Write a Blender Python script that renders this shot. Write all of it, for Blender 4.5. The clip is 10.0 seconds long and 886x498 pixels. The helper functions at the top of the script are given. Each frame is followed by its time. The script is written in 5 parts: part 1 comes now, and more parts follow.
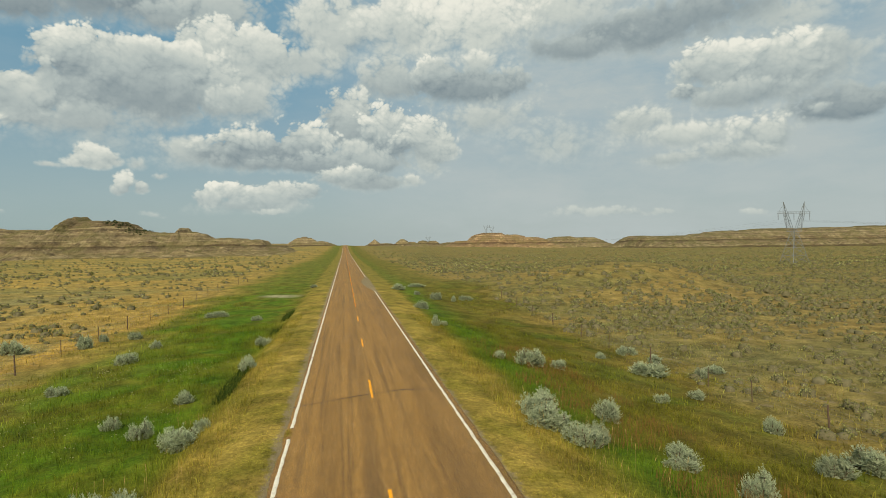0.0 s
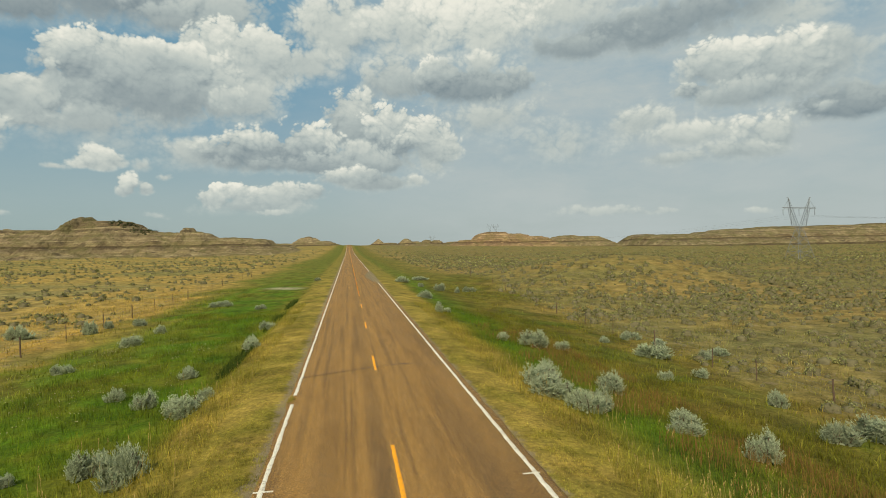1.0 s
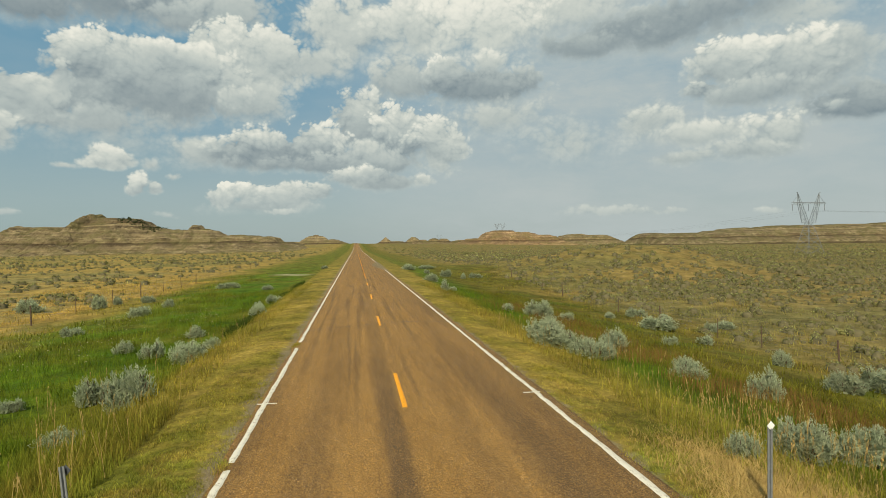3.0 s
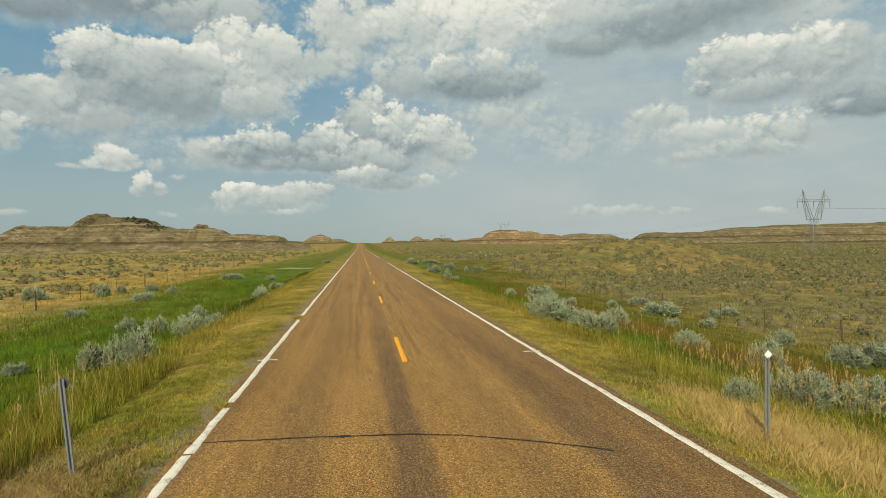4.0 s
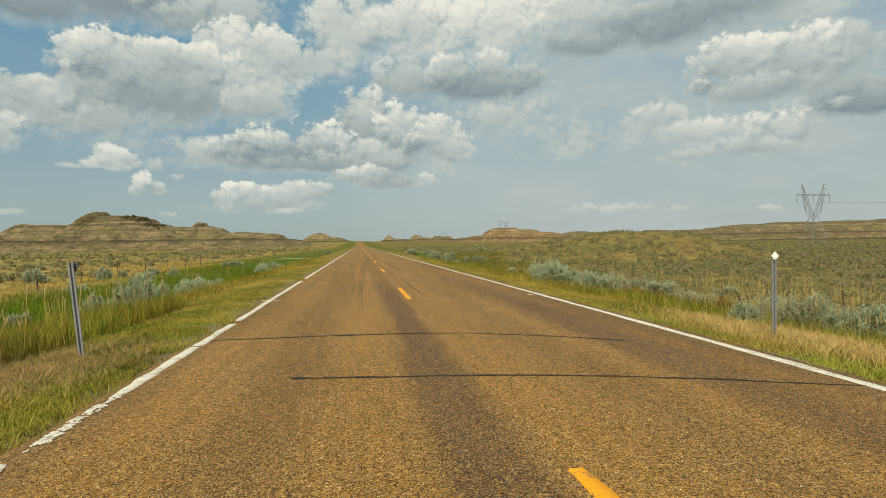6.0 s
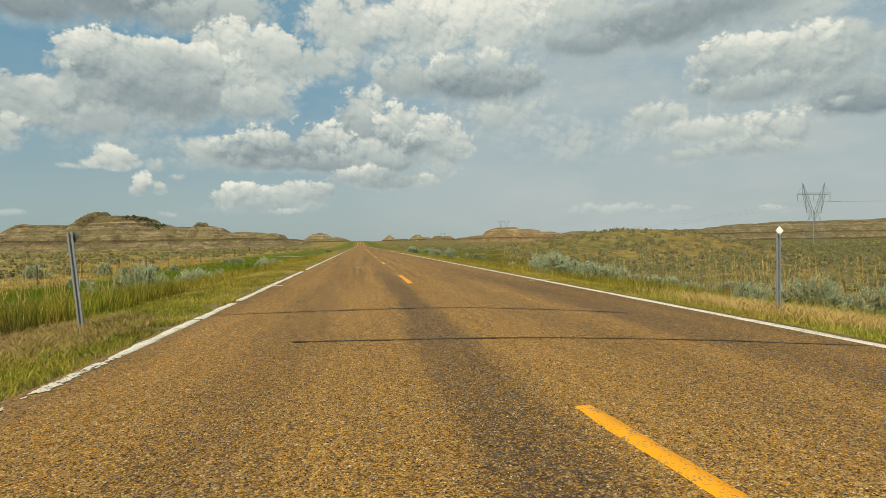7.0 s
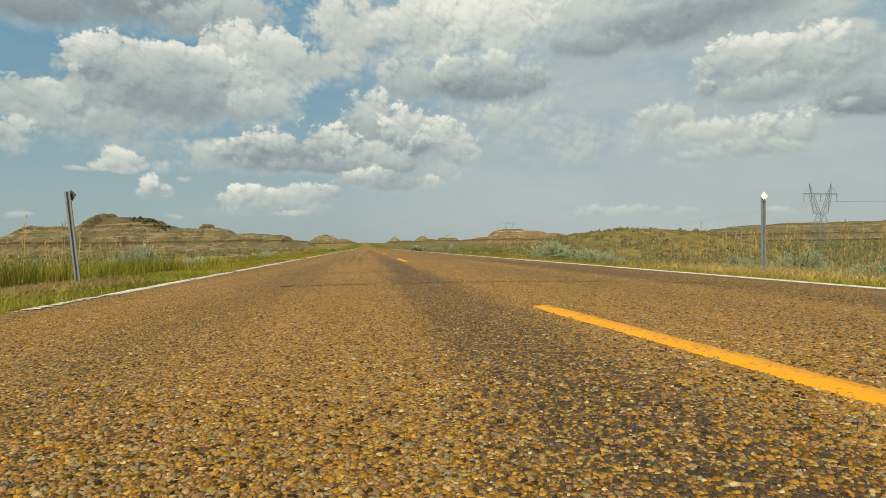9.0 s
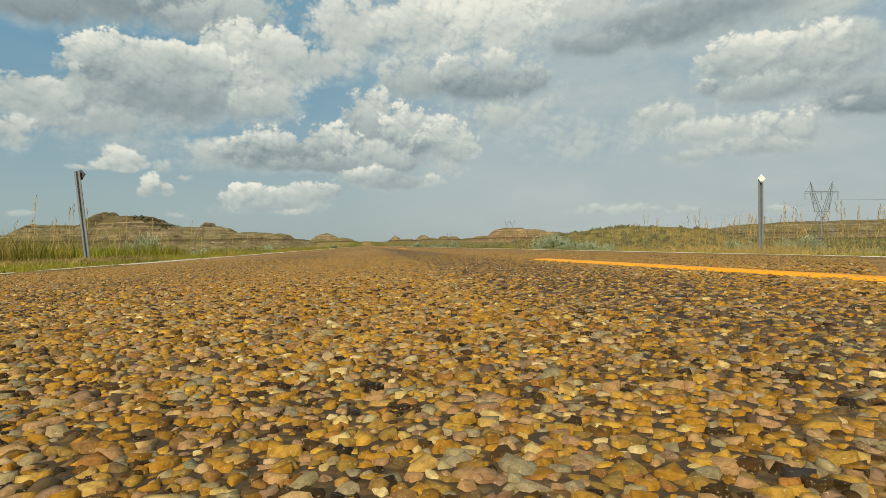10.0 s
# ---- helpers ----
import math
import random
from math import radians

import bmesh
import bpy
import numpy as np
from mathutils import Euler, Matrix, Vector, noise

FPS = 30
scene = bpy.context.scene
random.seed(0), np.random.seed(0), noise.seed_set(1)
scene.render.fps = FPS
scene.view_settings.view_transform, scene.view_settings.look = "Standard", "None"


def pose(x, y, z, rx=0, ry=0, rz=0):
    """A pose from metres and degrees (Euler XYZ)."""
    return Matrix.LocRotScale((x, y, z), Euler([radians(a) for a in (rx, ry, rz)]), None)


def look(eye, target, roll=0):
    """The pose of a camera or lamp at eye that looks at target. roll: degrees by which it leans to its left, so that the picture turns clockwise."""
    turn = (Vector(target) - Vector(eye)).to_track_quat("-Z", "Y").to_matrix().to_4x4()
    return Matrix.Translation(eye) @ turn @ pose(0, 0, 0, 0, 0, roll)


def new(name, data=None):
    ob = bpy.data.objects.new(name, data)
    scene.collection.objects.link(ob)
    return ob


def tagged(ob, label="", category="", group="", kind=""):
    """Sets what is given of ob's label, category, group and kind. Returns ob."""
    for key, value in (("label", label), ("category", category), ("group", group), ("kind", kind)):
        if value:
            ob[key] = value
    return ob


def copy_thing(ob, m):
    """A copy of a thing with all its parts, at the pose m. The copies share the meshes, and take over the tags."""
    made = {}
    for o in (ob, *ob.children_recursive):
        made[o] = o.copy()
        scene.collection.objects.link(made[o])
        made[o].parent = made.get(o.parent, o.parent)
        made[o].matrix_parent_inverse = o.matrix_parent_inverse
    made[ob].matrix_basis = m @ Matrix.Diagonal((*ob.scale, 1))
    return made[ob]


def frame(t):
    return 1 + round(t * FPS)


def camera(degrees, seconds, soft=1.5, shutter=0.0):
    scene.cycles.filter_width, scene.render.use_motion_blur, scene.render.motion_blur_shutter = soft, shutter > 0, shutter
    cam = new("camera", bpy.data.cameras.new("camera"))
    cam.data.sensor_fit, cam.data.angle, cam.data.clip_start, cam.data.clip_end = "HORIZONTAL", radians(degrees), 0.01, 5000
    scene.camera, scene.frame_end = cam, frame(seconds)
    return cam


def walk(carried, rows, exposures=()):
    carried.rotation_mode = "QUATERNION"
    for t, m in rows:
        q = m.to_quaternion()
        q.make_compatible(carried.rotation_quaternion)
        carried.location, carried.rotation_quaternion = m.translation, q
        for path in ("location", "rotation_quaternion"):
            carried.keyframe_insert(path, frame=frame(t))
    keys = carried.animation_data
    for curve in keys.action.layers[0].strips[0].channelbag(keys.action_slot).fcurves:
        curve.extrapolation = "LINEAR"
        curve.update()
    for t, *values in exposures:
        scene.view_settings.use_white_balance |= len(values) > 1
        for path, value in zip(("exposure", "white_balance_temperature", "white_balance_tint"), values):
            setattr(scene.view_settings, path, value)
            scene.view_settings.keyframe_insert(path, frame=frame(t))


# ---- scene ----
cam = camera(75.4, 10.0, soft=0.75)
PATH = [
    (0, (-1.093, 0.349, 6.238), (-0.754, 2.32, 6.224), -0.8),
    (0.5, (-1.087, 0.428, 5.554), (-0.751, 2.4, 5.536), -1.0),
    (1, (-1.066, 0.332, 5.099), (-0.74, 2.306, 5.085), -1.0),
    (1.5, (-1.04, 0.297, 4.725), (-0.724, 2.271, 4.71), -1.0),
    (2, (-1.049, 0.241, 4.295), (-0.739, 2.217, 4.281), -0.9),
    (2.5, (-1.033, 0.191, 3.817), (-0.726, 2.167, 3.802), -0.9),
    (4, (-0.934, 0.1, 2.391), (-0.646, 2.079, 2.376), -0.9),
    (4.5, (-0.93, 0.079, 2.008), (-0.642, 2.058, 1.993), -1.0),
    (5, (-1.029, 0.002, 1.648), (-0.741, 1.981, 1.632), -1.0),
    (5.5, (-1.047, 0.057, 1.341), (-0.758, 2.035, 1.322), -1.0),
    (7, (-1.076, 0.152, 0.806), (-0.788, 2.131, 0.787), -1.1),
    (7.5, (-1.043, 0.195, 0.579), (-0.757, 2.174, 0.563), -1.1),
    (8, (-0.995, 0.194, 0.312), (-0.718, 2.175, 0.297), -1.2),
    (8.2, (-0.965, 0.19, 0.205), (-0.688, 2.17, 0.19), -0.9),
    (8.5, (-0.929, 0.152, 0.125), (-0.656, 2.133, 0.113), -1.0),
    (8.8, (-0.909, 0.038, 0.229), (-0.638, 2.02, 0.216), -1.0),
    (9, (-0.903, -0.024, 0.321), (-0.633, 1.958, 0.309), -1.1),
    (9.3, (-0.913, -0.075, 0.373), (-0.647, 1.907, 0.36), -1.0),
    (9.5, (-0.913, -0.077, 0.305), (-0.645, 1.905, 0.292), -1.0),
    (9.7, (-0.918, -0.114, 0.22), (-0.653, 1.869, 0.204), -1.0),
    (10, (-0.941, -0.143, 0.091), (-0.674, 1.839, 0.075), -1.1),
]
walk(cam, [(t, look(eye, target, roll)) for t, eye, target, roll in PATH])

# ---- world, sun, exposure ----
SUN_ELEVATION, SUN_AZIMUTH = radians(40), radians(204)   # azimuth clockwise from +y


def put(nt, socket, value):
    """Link a socket or set a plain value."""
    if isinstance(value, bpy.types.NodeSocket):
        nt.links.new(value, socket)
    elif value is not None:
        socket.default_value = value


def m(nt, op, a, b=None, c=None, clamp=False):
    n = nt.nodes.new("ShaderNodeMath")
    n.operation, n.use_clamp = op, clamp
    for i, v in enumerate((a, b, c)):
        put(nt, n.inputs[i], v)
    return n.outputs[0]


def vm(nt, op, a, b=None, c=None):
    n = nt.nodes.new("ShaderNodeVectorMath")
    n.operation = op
    for i, v in enumerate((a, b, c)):
        put(nt, n.inputs[i], v)
    return n.outputs["Value"] if op in ("LENGTH", "DOT_PRODUCT", "DISTANCE") else n.outputs[0]


def xyz(nt, v):
    n = nt.nodes.new("ShaderNodeSeparateXYZ")
    put(nt, n.inputs[0], v)
    return n.outputs[0], n.outputs[1], n.outputs[2]


def vec(nt, x, y, z):
    n = nt.nodes.new("ShaderNodeCombineXYZ")
    for i, v in enumerate((x, y, z)):
        put(nt, n.inputs[i], v)
    return n.outputs[0]


def ns(nt, v, scale, detail=4.0, rough=0.55, distort=0.0, colour=False):
    n = nt.nodes.new("ShaderNodeTexNoise")
    put(nt, n.inputs["Vector"], v)
    n.inputs["Scale"].default_value, n.inputs["Detail"].default_value = scale, detail
    n.inputs["Roughness"].default_value, n.inputs["Distortion"].default_value = rough, distort
    return n.outputs["Color" if colour else "Fac"]


def vor(nt, v, scale, feature="F1", detail=0.0, rough=0.5, rand=1.0):
    n = nt.nodes.new("ShaderNodeTexVoronoi")
    n.feature = feature
    put(nt, n.inputs["Vector"], v)
    n.inputs["Scale"].default_value, n.inputs["Randomness"].default_value = scale, rand
    n.inputs["Detail"].default_value, n.inputs["Roughness"].default_value = detail, rough
    return n


def mr(nt, v, a, b, c=0.0, d=1.0, smooth=False):
    n = nt.nodes.new("ShaderNodeMapRange")
    n.interpolation_type = "SMOOTHSTEP" if smooth else "LINEAR"
    put(nt, n.inputs["Value"], v)
    for key, value in (("From Min", a), ("From Max", b), ("To Min", c), ("To Max", d)):
        put(nt, n.inputs[key], value)
    return n.outputs[0]


def ramp(nt, v, stops, mode="LINEAR"):
    n = nt.nodes.new("ShaderNodeValToRGB")
    n.color_ramp.interpolation = mode
    e = n.color_ramp.elements
    while len(e) < len(stops):
        e.new(0.5)
    for el, (p, c) in zip(e, stops):
        el.position, el.color = p, (*c, 1)
    put(nt, n.inputs[0], v)
    return n.outputs[0]


def mx(nt, f, a, b, blend="MIX"):
    n = nt.nodes.new("ShaderNodeMix")
    n.data_type, n.blend_type = "RGBA", blend
    put(nt, n.inputs[0], f)
    for s, v in ((n.inputs[6], a), (n.inputs[7], b)):
        put(nt, s, (*v, 1) if isinstance(v, tuple) else v)
    return n.outputs[2]


def puff(nt, p, u, v, ru, rv, weight):
    """A soft mass round the direction (u, v)."""
    d = vm(nt, "LENGTH", vm(nt, "MULTIPLY", vm(nt, "SUBTRACT", p, (u, v, 0)), (1 / ru, 1 / rv, 0)))
    return mr(nt, d, 0.25, 1.25, weight, 0.0, smooth=True)


def total(nt, values):
    out = values[0]
    for v in values[1:]:
        out = m(nt, "ADD", out, v)
    return out


# Cloud lobes from back to front: azimuth and height of the middle, half width, rise, drop, softness, tone of the base and of the crown
CLOUDS_SHEET = [
    (-0.348, 0.370, 0.251, 0.052, 0.051, 0.80, 0.14, 0.30), (-0.469, 0.340, 0.079, 0.042, 0.030, 0.70, 0.14, 0.28), (-0.269, 0.346, 0.090, 0.035, 0.032, 0.90, 0.34, 0.52), (-0.192, 0.371, 0.079, 0.032, 0.037, 0.90, 0.50, 0.62),
    (0.342, 0.376, 0.241, 0.065, 0.077, 1.20, 0.68, 0.86), (0.708, 0.322, 0.134, 0.044, 0.045, 1.20, 0.60, 0.74)]
CLOUDS_WEST = [
    (-0.410, 0.233, 0.064, 0.055, 0.060, 0.70, 0.42, 0.62), (-0.211, 0.303, 0.069, 0.051, 0.077, 0.35, 0.55, 0.88), (-0.131, 0.309, 0.068, 0.049, 0.066, 0.40, 0.60, 0.86), (-0.271, 0.273, 0.090, 0.049, 0.077, 0.40, 0.46, 0.84),
    (-0.178, 0.233, 0.088, 0.044, 0.049, 0.90, 0.48, 0.66), (-0.369, 0.274, 0.075, 0.053, 0.089, 0.32, 0.36, 0.86), (-0.304, 0.236, 0.120, 0.062, 0.056, 0.80, 0.24, 0.54), (-0.382, 0.186, 0.110, 0.037, 0.037, 1.20, 0.42, 0.54),
    (-0.195, 0.245, 0.035, 0.022, 0.031, 0.50, 0.56, 0.74), (-0.481, 0.220, 0.061, 0.034, 0.046, 0.35, 0.48, 0.72), (-0.430, 0.254, 0.024, 0.022, 0.039, 0.50, 0.50, 0.80), (-0.505, 0.164, 0.036, 0.034, 0.028, 0.60, 0.54, 0.78)]
CLOUDS_LOW_WEST = [
    (-0.352, 0.157, 0.144, 0.034, 0.038, 2.60, 0.46, 0.54), (-0.383, 0.127, 0.037, 0.035, 0.010, 0.45, 0.60, 0.84), (-0.357, 0.134, 0.018, 0.017, 0.012, 0.60, 0.58, 0.80), (-0.429, 0.122, 0.025, 0.008, 0.005, 1.00, 0.60, 0.72),
    (-0.316, 0.133, 0.028, 0.022, 0.013, 1.20, 0.54, 0.68), (-0.337, 0.091, 0.023, 0.033, 0.010, 0.45, 0.56, 0.86), (-0.310, 0.094, 0.014, 0.018, 0.010, 0.55, 0.54, 0.78), (-0.282, 0.115, 0.016, 0.011, 0.006, 1.00, 0.60, 0.72),
    (-0.296, 0.053, 0.021, 0.009, 0.004, 1.40, 0.58, 0.70), (-0.500, 0.054, 0.019, 0.008, 0.005, 1.20, 0.58, 0.66)]
CLOUDS_MIDDLE = [
    (-0.009, 0.341, 0.105, 0.091, 0.066, 0.90, 0.60, 0.84), (0.113, 0.352, 0.093, 0.079, 0.053, 0.80, 0.64, 0.90), (-0.067, 0.304, 0.066, 0.035, 0.035, 0.90, 0.56, 0.74), (0.235, 0.349, 0.126, 0.091, 0.066, 0.90, 0.74, 1.02),
    (0.087, 0.272, 0.069, 0.045, 0.037, 0.80, 0.40, 0.66), (0.151, 0.280, 0.026, 0.038, 0.044, 0.50, 0.66, 0.90), (0.235, 0.305, 0.058, 0.035, 0.036, 0.80, 0.64, 0.98), (0.222, 0.269, 0.117, 0.038, 0.040, 0.55, 0.18, 0.56),
    (0.243, 0.209, 0.107, 0.037, 0.042, 1.20, 0.56, 0.70)]
CLOUDS_HEART = [
    (-0.223, 0.146, 0.077, 0.040, 0.033, 1.10, 0.50, 0.70), (-0.144, 0.153, 0.081, 0.048, 0.033, 0.40, 0.22, 0.86), (0.012, 0.202, 0.054, 0.064, 0.045, 0.40, 0.38, 0.76), (0.085, 0.193, 0.059, 0.058, 0.063, 0.30, 0.40, 0.97),
    (0.144, 0.169, 0.059, 0.052, 0.048, 0.45, 0.50, 0.86), (-0.065, 0.164, 0.058, 0.048, 0.041, 0.30, 0.24, 0.97), (0.035, 0.141, 0.116, 0.038, 0.023, 0.60, 0.36, 0.70), (-0.070, 0.133, 0.131, 0.023, 0.015, 0.80, 0.26, 0.46)]
CLOUDS_LOW_MIDDLE = [
    (0.006, 0.114, 0.058, 0.023, 0.019, 0.50, 0.46, 0.84), (0.054, 0.106, 0.068, 0.025, 0.017, 0.70, 0.36, 0.54), (0.113, 0.109, 0.030, 0.014, 0.012, 0.70, 0.60, 0.76), (-0.145, 0.068, 0.117, 0.015, 0.015, 1.20, 0.44, 0.54),
    (-0.220, 0.081, 0.026, 0.026, 0.020, 0.28, 0.58, 0.97), (-0.167, 0.088, 0.041, 0.024, 0.017, 0.32, 0.58, 0.90), (-0.108, 0.083, 0.055, 0.025, 0.021, 0.45, 0.54, 0.80), (-0.057, 0.088, 0.036, 0.023, 0.017, 0.50, 0.52, 0.76),
    (-0.118, 0.060, 0.028, 0.008, 0.005, 0.60, 0.66, 0.80)]
CLOUDS_EAST = [
    (0.366, 0.161, 0.103, 0.055, 0.047, 1.80, 0.58, 0.66), (0.494, 0.189, 0.078, 0.040, 0.034, 1.30, 0.56, 0.72), (0.496, 0.326, 0.164, 0.041, 0.040, 0.90, 0.18, 0.36), (0.596, 0.343, 0.135, 0.035, 0.038, 0.90, 0.22, 0.40),
    (0.397, 0.316, 0.101, 0.030, 0.029, 0.90, 0.22, 0.44), (0.762, 0.266, 0.079, 0.037, 0.068, 1.00, 0.46, 0.76), (0.693, 0.268, 0.079, 0.038, 0.071, 0.45, 0.42, 0.98), (0.611, 0.269, 0.063, 0.036, 0.049, 0.50, 0.48, 0.98),
    (0.586, 0.239, 0.048, 0.018, 0.029, 0.40, 0.38, 0.90), (0.649, 0.223, 0.090, 0.021, 0.026, 0.80, 0.34, 0.62)]
CLOUDS_FAR_EAST = [
    (0.781, 0.184, 0.077, 0.034, 0.023, 0.70, 0.14, 0.42), (0.760, 0.189, 0.026, 0.011, 0.012, 1.00, 0.42, 0.66), (0.569, 0.169, 0.090, 0.028, 0.026, 1.00, 0.56, 0.88), (0.502, 0.201, 0.052, 0.019, 0.023, 0.90, 0.56, 0.80),
    (0.685, 0.157, 0.055, 0.031, 0.030, 0.70, 0.46, 0.92), (0.640, 0.139, 0.061, 0.019, 0.022, 0.90, 0.46, 0.70), (0.544, 0.133, 0.058, 0.014, 0.016, 1.00, 0.52, 0.68), (0.438, 0.049, 0.081, 0.011, 0.008, 1.10, 0.64, 0.74),
    (0.526, 0.047, 0.042, 0.009, 0.005, 1.10, 0.62, 0.70), (0.673, 0.041, 0.029, 0.010, 0.006, 1.00, 0.64, 0.76)]


def billows():
    """The lumps of a cumulus, coarse to fine."""
    g = bpy.data.node_groups.new("cloud_billows", "ShaderNodeTree")
    g.interface.new_socket("P", in_out="INPUT", socket_type="NodeSocketVector")
    g.interface.new_socket("D", in_out="OUTPUT", socket_type="NodeSocketFloat")
    gi, go = g.nodes.new("NodeGroupInput"), g.nodes.new("NodeGroupOutput")
    st = vm(g, "MULTIPLY", gi.outputs[0], (1.0, 1.2, 1.0))
    warp = vm(g, "MULTIPLY", vm(g, "SUBTRACT", ns(g, st, 16.0, 3, 0.5, colour=True), (0.5, 0.5, 0.5)), (0.030, 0.030, 0))
    st = vm(g, "ADD", st, warp)
    d = m(g, "MULTIPLY", m(g, "SUBTRACT", ns(g, st, 9.0, 10, 0.60, 0.1), 0.5), 1.5)
    for scale, weight in ((17.0, 0.42), (36.0, 0.32), (78.0, 0.22), (165.0, 0.15)):
        far = vor(g, st, scale, "F1").outputs["Distance"]
        d = m(g, "ADD", d, m(g, "MULTIPLY", m(g, "SUBTRACT", 0.24, m(g, "MULTIPLY", far, far)), weight * 1.7))
    put(g, go.inputs[0], d)
    return g


def cloud_lobe(nt, u, v, lumps, shade, light, cover, lobe):
    """One lobe laid over what lies behind it: domed crown with a crisp rim, flat soft base."""
    cu, cv, ru, up, down, soft, low, high = lobe
    du, dv = m(nt, "MULTIPLY_ADD", u, 1 / ru, -cu / ru), m(nt, "SUBTRACT", v, cv)
    tall = m(nt, "ADD", m(nt, "MAXIMUM", m(nt, "DIVIDE", dv, up), 0.0), m(nt, "MINIMUM", m(nt, "DIVIDE", dv, down), 0.0))
    f = m(nt, "MULTIPLY_ADD", lumps, mr(nt, tall, -1.0, 0.5, 0.34, 0.72), m(nt, "SUBTRACT", 1.20 if ru > 0.05 else 1.00, vm(nt, "LENGTH", vec(nt, du, tall, 0.0))))
    a = mr(nt, m(nt, "DIVIDE", f, mr(nt, tall, -0.8, 0.4, 1.3 * soft, 0.62 * soft)), 0.0, 1.0, smooth=True)
    crown = mr(nt, m(nt, "MULTIPLY_ADD", lumps, 0.42, tall), -0.55, 1.05, low - 0.05, high, smooth=True)
    rim = mr(nt, f, 0.1, 1.0, min(max(1.2 - 0.6 * soft, 0.40), 1.0), 0.22 - 0.08 * min(soft, 1.0))
    tone = m(nt, "MULTIPLY_ADD", shade, rim, crown)
    behind = m(nt, "SUBTRACT", 1.0, a)
    light = m(nt, "MULTIPLY_ADD", m(nt, "SUBTRACT", tone, light), a, light)
    return light, m(nt, "MULTIPLY_ADD", m(nt, "SUBTRACT", cover, 1.0), behind, 1.0)


def sky():
    w = bpy.data.worlds.new("sky")
    scene.world = w
    w.use_nodes = True
    nt = w.node_tree
    nt.nodes.clear()
    out, bg = nt.nodes.new("ShaderNodeOutputWorld"), nt.nodes.new("ShaderNodeBackground")
    nt.links.new(bg.outputs[0], out.inputs[0])
    air = nt.nodes.new("ShaderNodeTexSky")
    air.sky_type, air.sun_disc = "NISHITA", False
    air.sun_elevation, air.sun_rotation = SUN_ELEVATION, SUN_AZIMUTH
    air.dust_density, air.ozone_density = 2.0, 1.2
    way = nt.nodes.new("ShaderNodeTexCoord").outputs["Generated"]
    x, y, z = xyz(nt, way)
    u = m(nt, "ARCTAN2", x, y)
    flat = m(nt, "SQRT", m(nt, "ADD", m(nt, "MULTIPLY", x, x), m(nt, "MULTIPLY", y, y)))
    v = m(nt, "ARCTAN2", z, flat)
    p = vec(nt, u, v, 0.0)
    lumps = billows()

    def field(at):
        n = nt.nodes.new("ShaderNodeGroup")
        n.node_tree = lumps
        put(nt, n.inputs[0], at)
        return n.outputs[0]

    wide = vm(nt, "MULTIPLY", vm(nt, "SUBTRACT", ns(nt, p, 11.0, 4, 0.55, colour=True), (0.5, 0.5, 0.5)), (0.055, 0.030, 0))
    q = vm(nt, "ADD", p, wide)
    qu, qv, _ = xyz(nt, q)
    n0 = field(p)
    n1, n2 = field(vm(nt, "ADD", p, (-0.004, 0.009, 0))), field(vm(nt, "ADD", p, (-0.008, 0.028, 0)))
    shade = m(nt, "ADD", m(nt, "MULTIPLY", m(nt, "SUBTRACT", n0, n1), 0.40), m(nt, "MULTIPLY", m(nt, "SUBTRACT", n0, n2), 0.12))
    # a broken cover over the rest of the sky, out of the road's direction
    aside = m(nt, "MAXIMUM", mr(nt, m(nt, "ABSOLUTE", m(nt, "SUBTRACT", u, 0.15)), 0.74, 0.95, smooth=True), mr(nt, v, 0.46, 0.60, smooth=True))
    cover = m(nt, "MULTIPLY", aside, mr(nt, n0, -0.25, 0.35, smooth=True))
    light = m(nt, "ADD", 0.62, shade)
    for c in CLOUDS_SHEET + CLOUDS_WEST + CLOUDS_LOW_WEST + CLOUDS_MIDDLE + CLOUDS_HEART + CLOUDS_LOW_MIDDLE + CLOUDS_EAST + CLOUDS_FAR_EAST:
        light, cover = cloud_lobe(nt, qu, qv, n0, shade, light, cover, c)
        qu, qv = m(nt, "MULTIPLY_ADD", cover, 1e-7, qu), m(nt, "MULTIPLY_ADD", cover, 1e-7, qv)   # keeps the lobes in one chain
    body = ramp(nt, light, [(0.0, (0.220, 0.280, 0.305)), (0.25, (0.315, 0.375, 0.382)), (0.50, (0.445, 0.505, 0.485)), (0.75, (0.610, 0.650, 0.590)), (1.0, (0.850, 0.845, 0.740))])
    blue = mx(nt, 1.0, air.outputs[0], (0.080, 0.095, 0.105), "MULTIPLY")
    low = mx(nt, mr(nt, u, -0.5, 0.25), (0.320, 0.430, 0.425), (0.405, 0.475, 0.455))
    haze = mx(nt, mr(nt, v, 0.02, 0.33, smooth=True), low, (0.105, 0.300, 0.430))
    clear = mx(nt, 0.85, blue, haze)
    streak = ns(nt, vm(nt, "MULTIPLY", q, (1, 3.0, 1)), 3.2, 7, 0.62)
    veil = mx(nt, m(nt, "MULTIPLY", mr(nt, streak, 0.25, 0.60, 0.25, 1.0), mr(nt, u, -0.15, 0.30, 0.22, 0.95, smooth=True)), clear, (0.470, 0.530, 0.520))
    thin = m(nt, "MULTIPLY", cover, mr(nt, v, 0.0, 0.10, 0.55, 1.0))
    put(nt, bg.inputs[0], mx(nt, thin, veil, body))
    bg.inputs[1].default_value = 1.0


